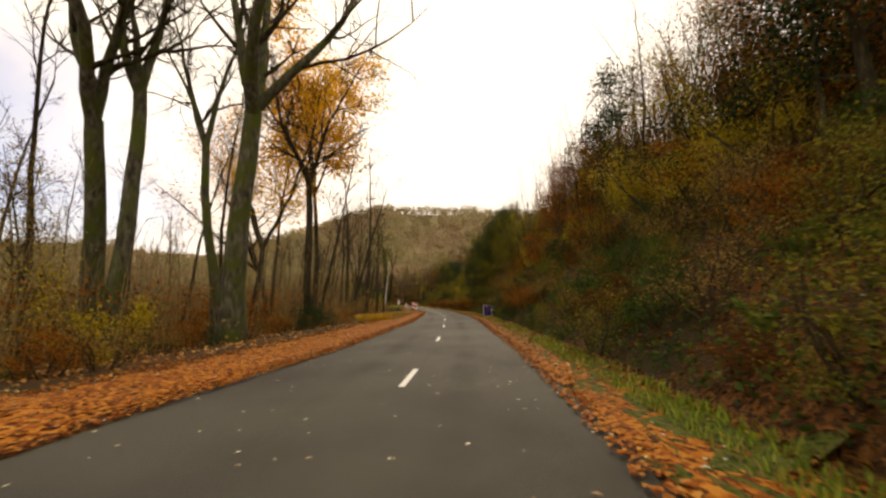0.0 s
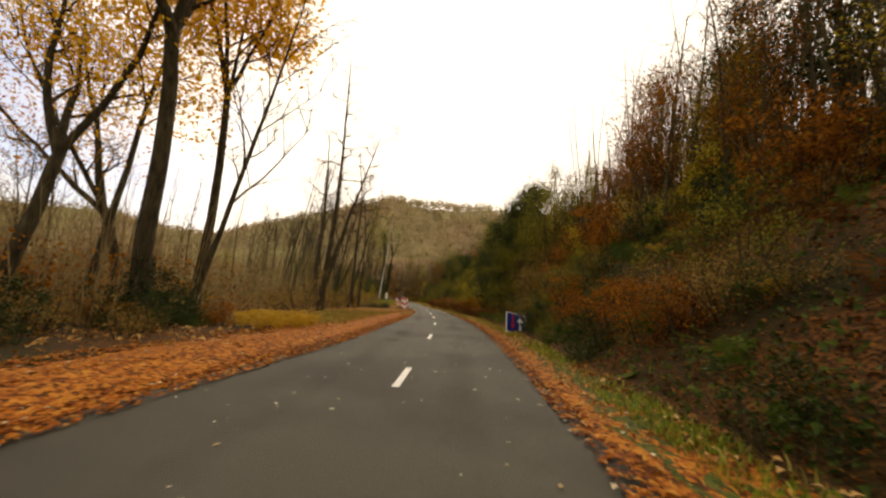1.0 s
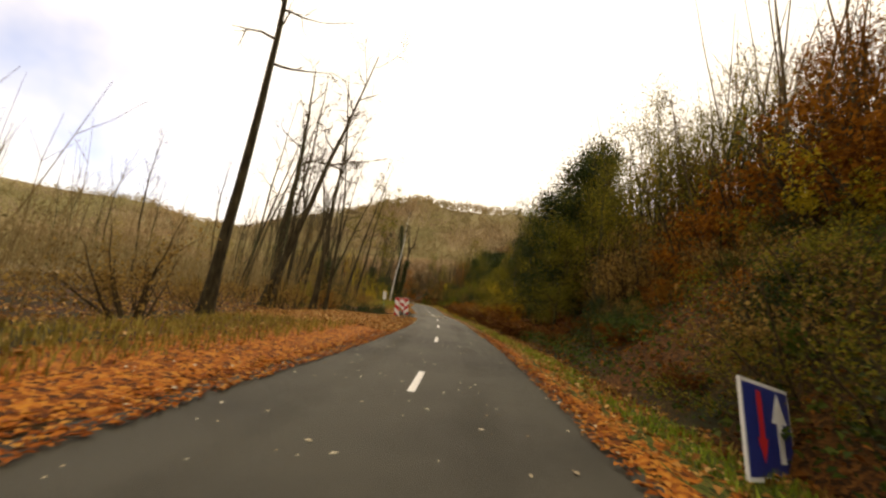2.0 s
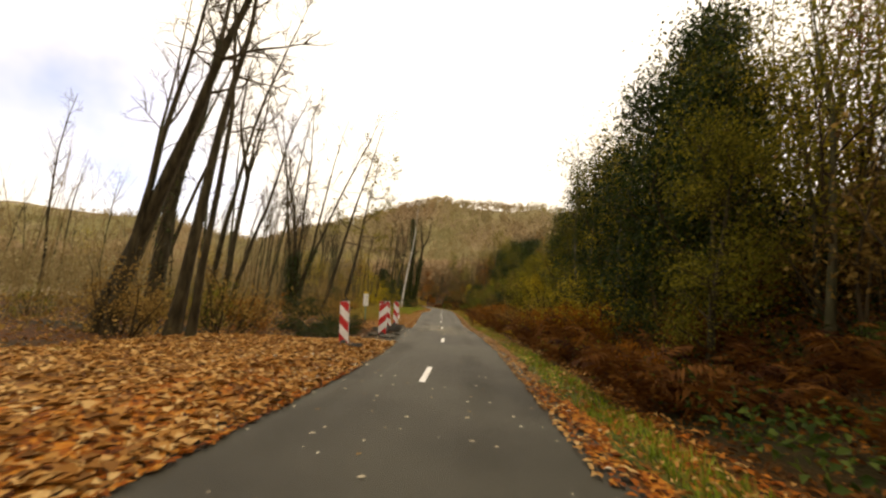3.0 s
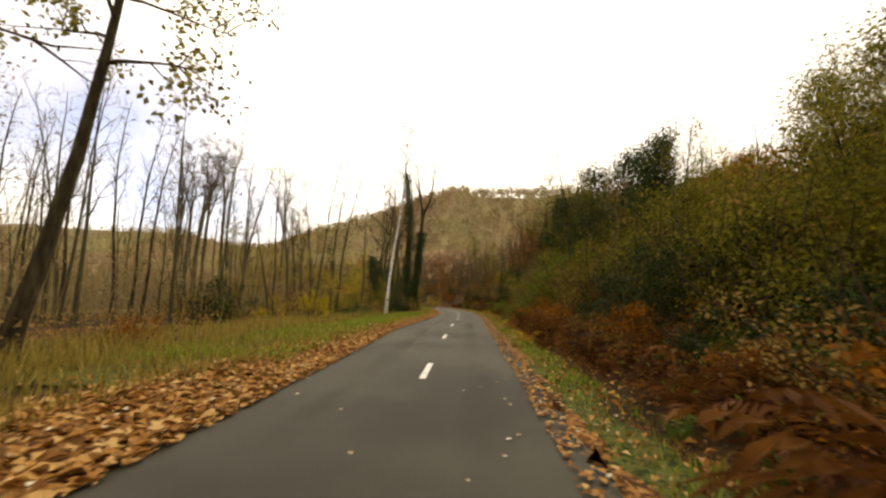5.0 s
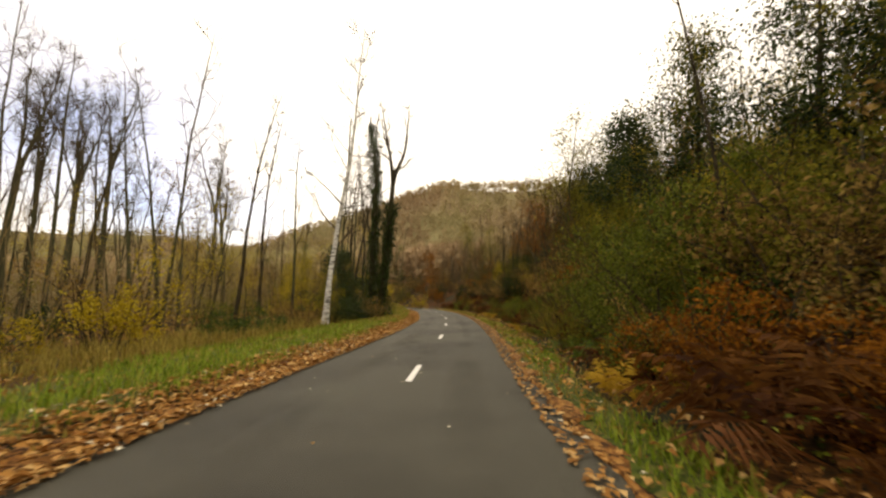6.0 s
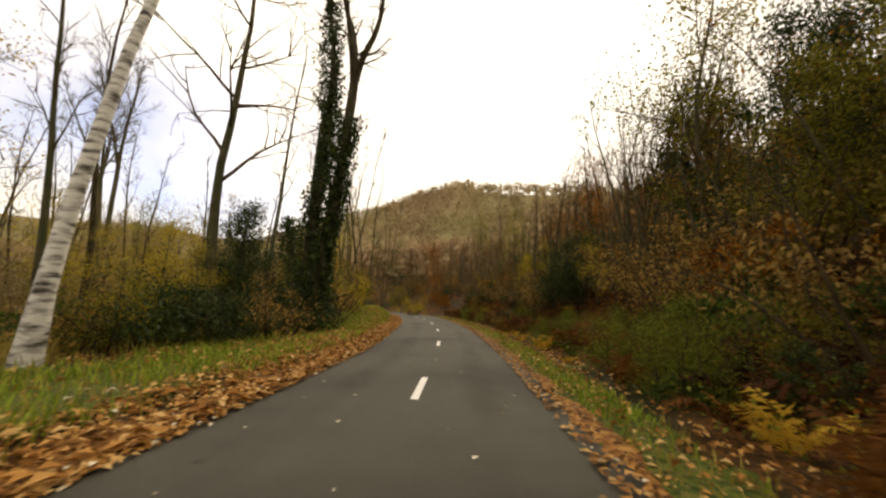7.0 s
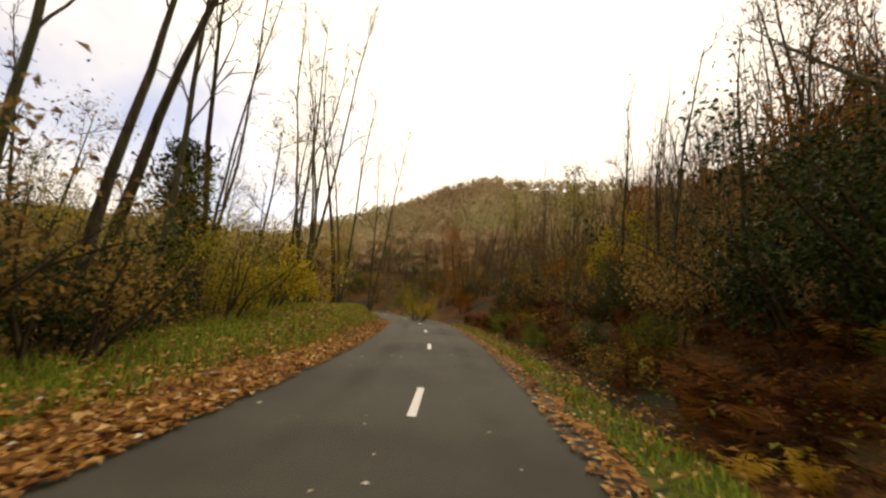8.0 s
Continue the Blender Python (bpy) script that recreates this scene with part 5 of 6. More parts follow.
for k, x, y, sc in ((0, -5.5, 106.9, 1.3), (0, -4.9, 108.2, 1.1), (5, -5.5, 103.0, 0.8), (5, -6.0, 105.0, 0.8), (5, -4.6, 100.5, 0.9), (4, -8.0, 117.0, 1.0), (4, -9.0, 119.0, 1.0), (4, -7.0, 120.0, 1.1), (4, -10.5, 122.0, 1.1), (4, -12.0, 125.0, 1.0), (2, -8.9, 109.0, 0.38), (7, 6.2, 66.0, 0.8), (7, 7.0, 68.8, 0.8), (2, 4.5, 71.1, 0.75), (2, 5.6, 72.6, 0.75), (2, 3.4, 70.4, 0.6), (7, 3.8, 67.0, 0.75), (7, -0.2, 71.6, 0.5), (7, 1.0, 72.5, 0.6), (0, 2.6, 66.6, 0.85), (8, 1.9, 69.4, 0.7), (8, 2.9, 67.4, 0.78), (7, 1.7, 67.0, 0.55), (8, -21.8, 103.4, 0.5), (8, -23.6, 106.0, 0.5), (2, -21.0, 101.2, 0.4), (7, -5.0, 108.0, 0.7), (3, 8.6, 9.4, 0.9), (3, 9.6, 12.6, 0.95), (3, 10.6, 15.0, 0.95), (3, 9.8, 18.6, 0.85), (8, 11.2, 30.5, 0.8), (3, 8.0, 37.9, 0.7), (3, 9.2, 40.0, 0.75), (3, 9.0, 35.4, 0.7), (8, 5.0, 55.0, 1.1), (8, 5.6, 57.5, 1.2), (8, 5.8, 59.4, 1.0), (8, 6.8, 61.0, 1.2), (8, -1.6, 88.5, 0.75), (8, -2.5, 92.6, 0.8), (8, -1.0, 84.0, 0.55), (8, -3.6, 95.0, 0.72), (8, -3.6, 97.6, 0.75), (7, -4.4, 99.5, 0.7), (7, -5.0, 98.0, 0.5), (7, -5.4, 101.4, 0.55), (7, -2.8, 100.5, 0.85), (7, -5.0, 94.0, 0.42), (8, 10.8, 25.5, 1.0),
                    (8, 3.2, 52.6, 0.85), (8, 4.4, 53.2, 1.0), (8, 4.0, 50.6, 0.75), (0, 3.2, 59.4, 1.05), (8, 3.8, 62.4, 0.75), (8, 4.4, 64.4, 0.8), (8, -1.0, 84.6, 0.66), (8, -0.4, 87.2, 0.7), (8, -3.7, 104.0, 0.7), (8, -1.8, 107.0, 0.75), (8, -2.0, 104.2, 0.75), (5, 8.8, 29.4, 0.95), (4, 9.6, 31.8, 1.05), (4, 8.2, 27.0, 0.9), (8, 8.8, 8.4, 0.85), (3, 7.8, 6.6, 0.9), (8, 3.6, 69.5, 0.8), (8, 2.6, 71.6, 0.7), (8, 6.2, 64.0, 0.85), (3, 7.8, 30.4, 1.0), (5, 8.8, 33.0, 1.05), (2, 9.2, 28.4, 0.75), (3, 8.6, 26.0, 0.9), (7, 2.6, 48.5, 0.6), (0, 4.2, 47.4, 0.9), (0, 3.3, 50.0, 0.9), (2, 5.0, 49.0, 0.8), (0, 5.4, 51.5, 1.1), (0, 5.8, 46.0, 1.0), (5, -6.8, 109.5, 0.9), (8, -4.6, 110.2, 0.72), (8, -3.6, 111.4, 0.8), (2, -24.5, 103.0, 0.55), (2, -26.5, 104.6, 0.6), (2, -23.6, 100.4, 0.45), (2, -28.2, 102.0, 0.6), (0, -27.2, 107.5, 0.6), (6, 1.2, 57.0, 1.1), (6, 2.0, 60.5, 1.2), (6, 1.6, 63.0, 1.1), (6, 2.8, 53.0, 1.2), (6, 2.2, 55.4, 1.15), (6, -2.4, 86.0, 0.8), (6, -2.9, 84.6, 0.75), (6, -1.6, 78.0, 0.75)):
    copy_thing(bank_trees[k], pose(x, y, gz(x, y) - 0.05, 0, 0, x * 50) @ Matrix.Scale(sc, 4))

# ---- bracken and ferns ----


def frond_mesh(rg, length, droop):
    """One arching frond, its leaflets growing from the rib, from the origin out along x."""
    v, f = [np.zeros(3)], []
    el0 = radians(48 + 34 * rg.random())
    d = np.array([math.cos(el0), 0, math.sin(el0)])
    ln = length * (0.6 + 0.6 * rg.random())
    p, last, steps = np.zeros(3), 0, 23
    for i in range(1, steps + 1):
        d = d + np.array([0, 0, -droop * (0.2 + 1.0 * i / steps)]) + rg.normal(size=3) * 0.03
        d /= np.linalg.norm(d)
        p = p + d * ln / steps
        sd = np.cross(d, (0, 0, 1))
        sd /= np.linalg.norm(sd) + 1e-9
        here = len(v)
        v += [p, p + sd * 0.007]
        f.append((last, here + 1, here))
        last = here
        if i > 4:
            w = ln * 0.28 * math.sin(math.pi * (0.28 + 0.70 * (i - 5) / (steps - 5))) * (0.6 + 0.7 * rg.random())
            for sg in (-1, 1):
                end = p + sd * sg * w + d * w * (0.3 + 0.4 * rg.random()) + np.array([0, 0, -w * 0.8 * rg.random()])
                mid = p + (end - p) * 0.45 + np.array([0, 0, 0.05 * w])
                wd = ln * 0.021
                q = len(v)
                v += [mid + d * wd, end, mid - d * wd]
                f += [(here, q, q + 1), (here, q + 1, q + 2)]
    return mesh("frond", v, f)


def fern(name, label, group, material, seed, at, fronds=9, length=1.0, droop=0.09):
    rg = np.random.default_rng(seed)
    x, y = at
    t = thing(name, label, "fern", group, m=pose(x, y, gz(x, y) - 0.03))
    for k in range(fronds):
        part("frond", frond_mesh(rg, length, droop), material, t, m=pose(0, 0, 0, rg.normal() * 5, 0, k * 360 / fronds + rg.normal() * 16))
    return t


BRK = "bracken along the road"
ferns = [
    fern("bracken", "rust-brown withered bracken fern in the verge", BRK, FERN_RUST, 90, at_sn(52, 4.5), 8, 1.1),
    fern("bracken", "drooping rust-brown withered bracken fern", BRK, FERN_RUST, 91, at_sn(56, 4.0), 7, 0.9, 0.14),
    fern("bracken", "golden yellow withered bracken fern", BRK, FERN_GOLD, 92, at_sn(60, 3.4), 7, 0.9, 0.1),
    fern("fern", "green fern on the bank", BRK, FERN_GREEN, 93, at_sn(17, 5.2), 7, 0.8, 0.1),
    fern("bracken", "tall rust-brown withered bracken fern", BRK, FERN_RUST, 94, at_sn(64, 5.0), 8, 1.35, 0.1),
]
rng = np.random.default_rng(79)
plant(ferns, [3, 3, 0.7, 0.6, 3.0], 100, (44, 86), lambda s, r: edge_right(s) + 1.15 + 4.4 * r.random() ** 1.2, (0.7, 1.1), NOWHERE)
plant([sh_rust, sh_brown, sh_ivy], [3, 2, 0.8], 60, (50, 84), lambda s, r: edge_right(s) + 1.9 + 3.2 * r.random(), (0.42, 0.72))
plant(ferns, [3, 3, 1.2, 0.8, 2.0], 60, (84, 135), lambda s, r: edge_right(s) + 1.15 + 4.0 * r.random(), (0.6, 1.0), NOWHERE)
plant(ferns, [1.4, 1.4, 0.3, 3.2, 0.4], 90, (2, 44), lambda s, r: edge_right(s) + 1.8 + 7.0 * r.random(), (0.5, 1.0), NOWHERE)
plant(ferns, [3, 3, 1.2, 0.3, 1.5], 26, (106, 120), lambda s, r: edge_right(s) + 2.0 + 4.5 * r.random(), (0.5, 0.8), NOWHERE)
plant(ferns, [3, 3, 0.8, 0.5, 0.6], 36, (54, 86), lambda s, r: edge_right(s) + 1.0 + 1.6 * r.random(), (0.4, 0.65), NOWHERE)
plant(low + [sh_laurel], [2.2, 1.0, 0.4, 1.2, 0.3, 0.6, 2.0], 60, (80, 128), lambda s, r: edge_right(s) + 1.5 + 2.4 * r.random(), (0.24, 0.5))
plant([sh_green, sh_laurel, sh_rust], [1, 1, 1], 34, (46, 82), lambda s, r: edge_right(s) + 1.3 + 2.6 * r.random(), (0.22, 0.45))
plant([ferns[2], ferns[3]], [1.3, 1], 34, (50, 110), lambda s, r: edge_right(s) + 0.8 + 1.2 * r.random(), (0.4, 0.75), NOWHERE)

for x, y, sc in ((-4.75, 25.6, 0.8), (-5.3, 26.2, 0.95), (-5.9, 25.2, 0.9), (-5.2, 24.6, 0.8), (-6.2, 26.6, 0.9), (-4.9, 25.1, 0.7), (-5.5, 25.6, 1.0), (-6.4, 25.8, 0.95), (-5.7, 24.4, 0.85), (-6.3, 24.8, 0.9)):
    copy_thing(ferns[2], pose(x, y, gz(x, y) - 0.03, 0, 0, x * 90) @ Matrix.Scale(sc, 4))


def fern_bed(name, label, material, count, s_rng, n_of, seed, length=0.7):
    """Withered fronds without number, laid into one another."""
    rg = np.random.default_rng(seed)
    kinds = []
    for _ in range(8):
        me = frond_mesh(rg, length, 0.12)
        v = np.array([p.co for p in me.vertices])
        f = np.array([p.vertices[:] for p in me.polygons])
        bpy.data.meshes.remove(me)
        kinds.append((v, f))
    s = rg.uniform(*s_rng, count)
    n = n_of(s, rg.random(count))
    x, y = place(s, n)
    z = ground_z(x, y)
    V, F, n0 = [], [], 0
    for a, b, c in zip(x, y, z):
        for _ in range(4):
            v, f = kinds[rg.integers(8)]
            th, k = rg.uniform(0, 6.28), rg.uniform(0.6, 1.2)
            r = np.array([[math.cos(th), -math.sin(th), 0], [math.sin(th), math.cos(th), 0], [0, 0, 1]])
            V.append(v @ r.T * k + (a, b, c - 0.02)), F.append(f + n0)
            n0 += len(v)
    tagged(part(name, big_mesh(name, np.concatenate(V), np.concatenate(F)), material), label, "bracken", kind="stuff")


fern_bed("bracken_bed", "tangled bed of rust-brown withered bracken", FERN_RUST, 170, (44, 86), lambda s, u: edge_right(s) + 1.25 + 4.4 * u, 95, 0.85)
fern_bed("bracken_bed", "tangled bed of dark brown withered bracken", FERN_DARK, 240, (44, 86), lambda s, u: edge_right(s) + 1.3 + 4.4 * u, 97, 0.95)
fern_bed("bracken_bed", "tangled bed of rust-brown withered bracken", FERN_RUST, 220, (88, 135), lambda s, u: edge_right(s) + 1.5 + 5.0 * u, 96, 0.8)
fern_bed("bracken_bed", "tangled bed of dark brown withered bracken", FERN_DARK, 150, (86, 135), lambda s, u: edge_right(s) + 1.3 + 5.0 * u, 98, 0.85)

# ---- fallen leaves, grass ----
rng = np.random.default_rng(80)


def strew(name, label, material, count, s_rng, n_of, size, up=0.85, lift=0.02, cat="leaves", fold=0.25, bare=None):
    s = rng.uniform(*s_rng, count)
    s = s[(s < bare[0]) | (s > bare[1])] if bare else s
    count = len(s)
    n = n_of(s, rng.random(count))
    x, y = place(s, n)
    on_road = (n < edge_right(s) + 0.1) & (n > -edge_left(s) - 0.1)
    z = np.where(on_road, 0.003, ground_z(x, y))
    pts = np.stack([x, y, z + lift * rng.random(count) + 0.004], 1)
    ob = part(name, big_mesh(name, *leaves(pts, size, rng, up=up, fold=fold)), material)
    return tagged(ob, label, cat, kind="stuff")


def blades(name, label, material, count, s_rng, n_of, height, cat="grass", bare=None, patch=None):
    s = rng.uniform(*s_rng, count)
    s = s[(s < bare[0]) | (s > bare[1])] if bare else s
    count = len(s)
    n = n_of(s, rng.random(count))
    if patch is not None:
        x, y = place(s, n)
        keep = lumps(x * 1.2, y * 1.2) + rng.normal(size=count) * 0.35 > patch
        s, n, count = s[keep], n[keep], int(keep.sum())
    x, y = place(s, n)
    z = ground_z(x, y) - 0.02
    h = height * (0.4 + 0.9 * rng.random(count))
    a = rng.uniform(0, 2 * np.pi, count)
    w = 0.006 + 0.008 * rng.random(count)
    b = np.stack([x, y, z], 1)
    sd = np.stack([np.cos(a), np.sin(a), 0 * a], 1) * w[:, None]
    ln = np.stack([-np.sin(a), np.cos(a), 0 * a], 1) * (h * rng.uniform(0.1, 0.8, count))[:, None]
    upv = np.array([0, 0, 1.0])
    mid = b + ln * 0.35 + upv * (h * 0.6)[:, None]
    tip = b + ln + upv * h[:, None]
    v = np.stack([b - sd, b + sd, mid + sd * 0.7, mid - sd * 0.7, tip], 1).reshape(-1, 3)
    i = np.arange(count)[:, None] * 5
    f = np.concatenate([i + [0, 1, 2], i + [0, 2, 3], i + [3, 2, 4]], 1).reshape(-1, 3)
    return tagged(part(name, big_mesh(name, v, f), material), label, cat, kind="stuff")


def bed(name, label, material, s0, s1, inner, outer):
    """A ragged sheet of packed leaves laid on the ground beside the road."""
    ss_ = np.arange(s0, s1, 0.4)
    v = []
    for s in ss_:
        a, c = inner(s) + rng.normal() * 0.05, outer(s) * (1 + rng.normal() * 0.08)
        n = np.linspace(a, c, 7)
        x, y = place(s, n)
        z = np.maximum(ground_z(x, y) + 0.03, np.where((n < edge_right(s) + 0.15) & (n > -edge_left(s) - 0.15), 0.004, -9))
        z[-1] -= 0.06
        z[0] = min(z[0], -0.02)
        v += list(zip(x, y, z))
    f = [(i * 7 + k, i * 7 + k + 1, i * 7 + k + 8, i * 7 + k + 7) for i in range(len(ss_) - 1) for k in range(6)]
    return tagged(part(name, smooth(mesh(name, v, f)), material), label, "leaves" if "leaf" in name else "turf", kind="stuff")


bed("turf", "mossy green turf on the verge", TURF, 70, 132, lambda s: -edge_left(s) - 0.5, lambda s: -edge_left(s) - 3.9)
bed("turf", "mossy green turf at the bank's foot", TURF, -4, 132, lambda s: edge_right(s) + 0.2, lambda s: edge_right(s) + np.interp(s, [30, 46], [1.4, 0.95]))
bed("leaf_bed", "packed bed of orange leaves on the verge", BED_ORANGE, -4, 45, lambda s: -edge_left(s) - 0.05, lambda s: -edge_left(s) - 2.3)
bed("leaf_bed", "packed bed of orange leaves at the bank's foot", BED_ORANGE, -4, 45, lambda s: edge_right(s) + 0.12, lambda s: edge_right(s) + 1.05)
bed("leaf_bed", "packed bed of tan leaves on the verge", BED_TAN, 42, 50.4, lambda s: -edge_left(s) + 0.0, lambda s: -edge_left(s) - np.interp(s, [44, 49, 50.4], [6.0, 5.6, 1.2]))
bed("leaf_bed", "packed bed of tan leaves past the landslip", BED_TAN, 57.1, 75, lambda s: -edge_left(s) + 0.0, lambda s: -edge_left(s) - np.interp(s, [57.1, 59, 75], [2.6, 3.0, 1.0]))
bed("leaf_bed", "packed bed of tan leaves along the grass", BED_TAN, 75, 128, lambda s: -edge_left(s) + 0.0, lambda s: -edge_left(s) - np.interp(s, [75, 82, 98, 106], [0.7, 0.35, 0.4, 0.9]))
bed("leaf_bed", "packed bed of tan leaves along the road edge", BED_TAN, 45, 128, lambda s: edge_right(s) + 0.08, lambda s: edge_right(s) + 0.24)
strew("fallen_leaves", "thick orange drift of fallen leaves on the verge", LEAF_ORANGE, 30000, (-3, 46), lambda s, u: -(edge_left(s) - 0.25 + 3.0 * u ** 1.3), 0.08, up=0.9, fold=0.15)
strew("fallen_leaves", "tan fallen leaves on the verge", LEAF_TAN, 24000, (40, 130), lambda s, u: -(edge_left(s) - 0.2 + np.interp(s, [40, 49, 51, 58, 59.5, 70, 90, 130], [4.6, 4.4, 3.0, 3.0, 3.2, 1.3, 1.5, 3.0]) * u ** 1.5), 0.09, up=0.88, fold=0.15, bare=(50.3, 57.0))
strew("fallen_leaves", "large tan fallen leaves before the landslip", LEAF_TAN, 11000, (40, 50.2), lambda s, u: -(edge_left(s) - 0.15 + 6.2 * u), 0.13, up=0.78, lift=0.05, fold=0.2)
strew("fallen_leaves", "large tan fallen leaves past the landslip", LEAF_TAN, 9000, (57.0, 78), lambda s, u: -(edge_left(s) - 0.15 + np.interp(s, [57, 66], [4.2, 2.2]) * u ** 1.2), 0.13, up=0.78, lift=0.05, fold=0.2)
strew("fallen_leaves", "tan fallen leaves mixed into the grass", LEAF_TAN, 11000, (76, 130), lambda s, u: -(edge_left(s) - 0.15 + np.interp(s, [80, 96, 106], [1.3, 1.1, 2.2]) * u ** 1.3), 0.11, up=0.75, lift=0.08, fold=0.2)
strew("fallen_leaves", "pale dry leaves along the grass verge", LEAF_PALE, 1300, (44, 130), lambda s, u: -(edge_left(s) - 0.3 + 2.0 * u ** 1.3), 0.075, up=0.86, lift=0.09, fold=0.2)
strew("fallen_leaves", "pale dry leaves on the orange drift", LEAF_PALE, 700, (-3, 46), lambda s, u: -(edge_left(s) - 0.2 + 2.4 * u ** 1.2), 0.06, up=0.88, lift=0.04, fold=0.15)
strew("fallen_leaves", "pale dry leaves along the road edge", LEAF_PALE, 1000, (0, 130), lambda s, u: edge_right(s) - 0.15 + 1.1 * u ** 1.3, 0.06, up=0.88, lift=0.04, fold=0.15)
strew("fallen_leaves", "orange fallen leaves along the foot of the bank", LEAF_ORANGE, 20000, (-3, 46), lambda s, u: edge_right(s) - 0.1 + 1.5 * u ** 1.0, 0.08, up=0.9, fold=0.15)
strew("fallen_leaves", "tan fallen leaves along the road edge", LEAF_TAN, 9000, (42, 130), lambda s, u: edge_right(s) - 0.15 + 0.9 * u ** 1.7, 0.085, up=0.92, fold=0.12)
strew("fallen_leaves", "brown leaf litter on the steep bank", LEAF_BROWN, 40000, (-3, 50), lambda s, u: edge_right(s) + 1.2 + 9 * u, 0.08, up=0.5, lift=0.05)
strew("fallen_leaves", "brown leaf litter under the trees", LEAF_TAN, 22000, (-3, 130), lambda s, u: -(edge_left(s) + 2 + 13 * u), 0.12, up=0.6, lift=0.05)
strew("fallen_leaves", "tan leaves caught in the grass", LEAF_TAN, 3600, (98, 132), lambda s, u: -(edge_left(s) + 0.1 + 3.4 * u), 0.09, up=0.6, lift=0.16)
strew("fallen_leaves", "tan leaves caught in the grass", LEAF_TAN, 8000, (6, 132), lambda s, u: edge_right(s) + 0.25 + 1.2 * u, 0.08, up=0.6, lift=0.12)
strew("scattered_leaves", "pale leaves scattered on the asphalt", LEAF_PALE, 620, (0, 46), lambda s, u: -edge_left(s) + (edge_left(s) + edge_right(s)) * u, 0.055, up=0.97, lift=0.004, fold=0.06)
strew("scattered_leaves", "pale leaves scattered on the asphalt", LEAF_PALE, 260, (46, 130), lambda s, u: -edge_left(s) + (edge_left(s) + edge_right(s)) * u, 0.06, up=0.97, lift=0.004, fold=0.06)
strew("ground_cover", "tangle of bramble and ivy leaves on the bank", LV_GREEN, 12000, (0, 48), lambda s, u: edge_right(s) + 1.6 + 6 * u ** 1.5, 0.10, up=0.4, lift=0.4, cat="undergrowth")
strew("ground_cover", "tangle of brown withered leaves on the bank", LV_RUST, 26000, (0, 135), lambda s, u: edge_right(s) + 1.9 + 10 * u, 0.075, up=0.4, lift=0.4, cat="undergrowth")
strew("ground_cover", "low green bramble leaves beside the grass", LV_FRESH, 12000, (46, 132), lambda s, u: edge_right(s) + 1.2 + 3.2 * u, 0.065, up=0.4, lift=0.45, cat="undergrowth")
strew("ground_cover", "dark ivy leaves under the bank trees", LV_IVY, 18000, (46, 100), lambda s, u: edge_right(s) + 3.6 + 9 * u, 0.12, up=0.4, lift=0.6, cat="undergrowth")
strew("ground_cover", "brown withered undergrowth in the valley wood", LV_BROWN, 22000, (0, 140), lambda s, u: -(edge_left(s) + 4.5 + 22 * u), 0.12, up=0.3, lift=0.9, cat="undergrowth")
strew("ground_cover", "pale tan leaves on the saplings of the valley wood", LV_TAN, 30000, (20, 165), lambda s, u: -(edge_left(s) + 20 + 50 * u), 0.22, up=0.3, lift=4.5, cat="undergrowth")
strew("ground_cover", "tan leaves on the saplings of the valley wood", LV_TAN, 30000, (0, 165), lambda s, u: -(edge_left(s) + 16 + 52 * u), 0.20, up=0.3, lift=4.0, cat="undergrowth")
strew("ground_cover", "rust-brown thicket leaves under the first trees", LV_RUST, 9000, (3, 34), lambda s, u: -(edge_left(s) + 6.5 + 12 * u), 0.15, up=0.3, lift=2.4, cat="undergrowth")
blades("verge_grass", "green grass strip along the foot of the bank", GRASS, 44000, (-3, 132), lambda s, u: edge_right(s) + np.interp(s, [30, 46], [0.75, 0.3]) + 0.68 * u, 0.14, patch=-0.1)
blades("dry_grass", "tawny grass among the green at the bank's foot", DRYGRASS, 9500, (-3, 132), lambda s, u: edge_right(s) + np.interp(s, [30, 46], [0.7, 0.25]) + 0.8 * u, 0.15)
blades("verge_grass", "patchy green grass on the verge", GRASS, 52000, (72, 135), lambda s, u: -(edge_left(s) + 0.6 + 3.4 * u), 0.2, patch=-0.35)
blades("dry_grass", "tawny grass among the green of the verge", DRYGRASS, 11000, (70, 135), lambda s, u: -(edge_left(s) + 0.3 + 4.4 * u), 0.2)
blades("dry_grass", "tall tawny grass at the edge of the wood", DRYGRASS, 16000, (70, 112), lambda s, u: -(edge_left(s) + 3.6 + 5.0 * u), 0.5, patch=-0.4)
blades("dry_grass", "dry yellowish grass on the verge", DRYGRASS, 18000, (27, 80), lambda s, u: -(edge_left(s) + 1.0 + 4.0 * u), 0.24, bare=(40, 60.0))



def thicket(name, label, material, count, s_rng, n_of, height, side=3, thick=1.0):
    """Thin upright stems with a few side twigs, too many to count."""
    tb = Tubes()
    s = rng.uniform(*s_rng, count)
    n = n_of(s, rng.random(count))
    x, y = place(s, n)
    z = ground_z(x, y)
    for a, b, c in zip(x, y, z):
        h = height * rng.uniform(0.5, 1.2)
        p = bend((a, b, c - 0.1), (rng.normal() * 0.12 + 0.05, rng.normal() * 0.12, 1), h, 4, rng, 0.06)
        tb.add(p, np.array([0.022, 0.018, 0.014, 0.009, 0.004]) * thick, 3)
        for _ in range(side):
            k = rng.integers(1, 4)
            q = bend(p[k], side_way(p[k + 1] - p[k], 35, rng), h * 0.28 * rng.random() + 0.2, 2, rng, 0.1, 0.05)
            tb.add(q, [0.009, 0.006, 0.003], 3)
    return tagged(part(name, tb.mesh(name), material), label, "undergrowth", kind="stuff")


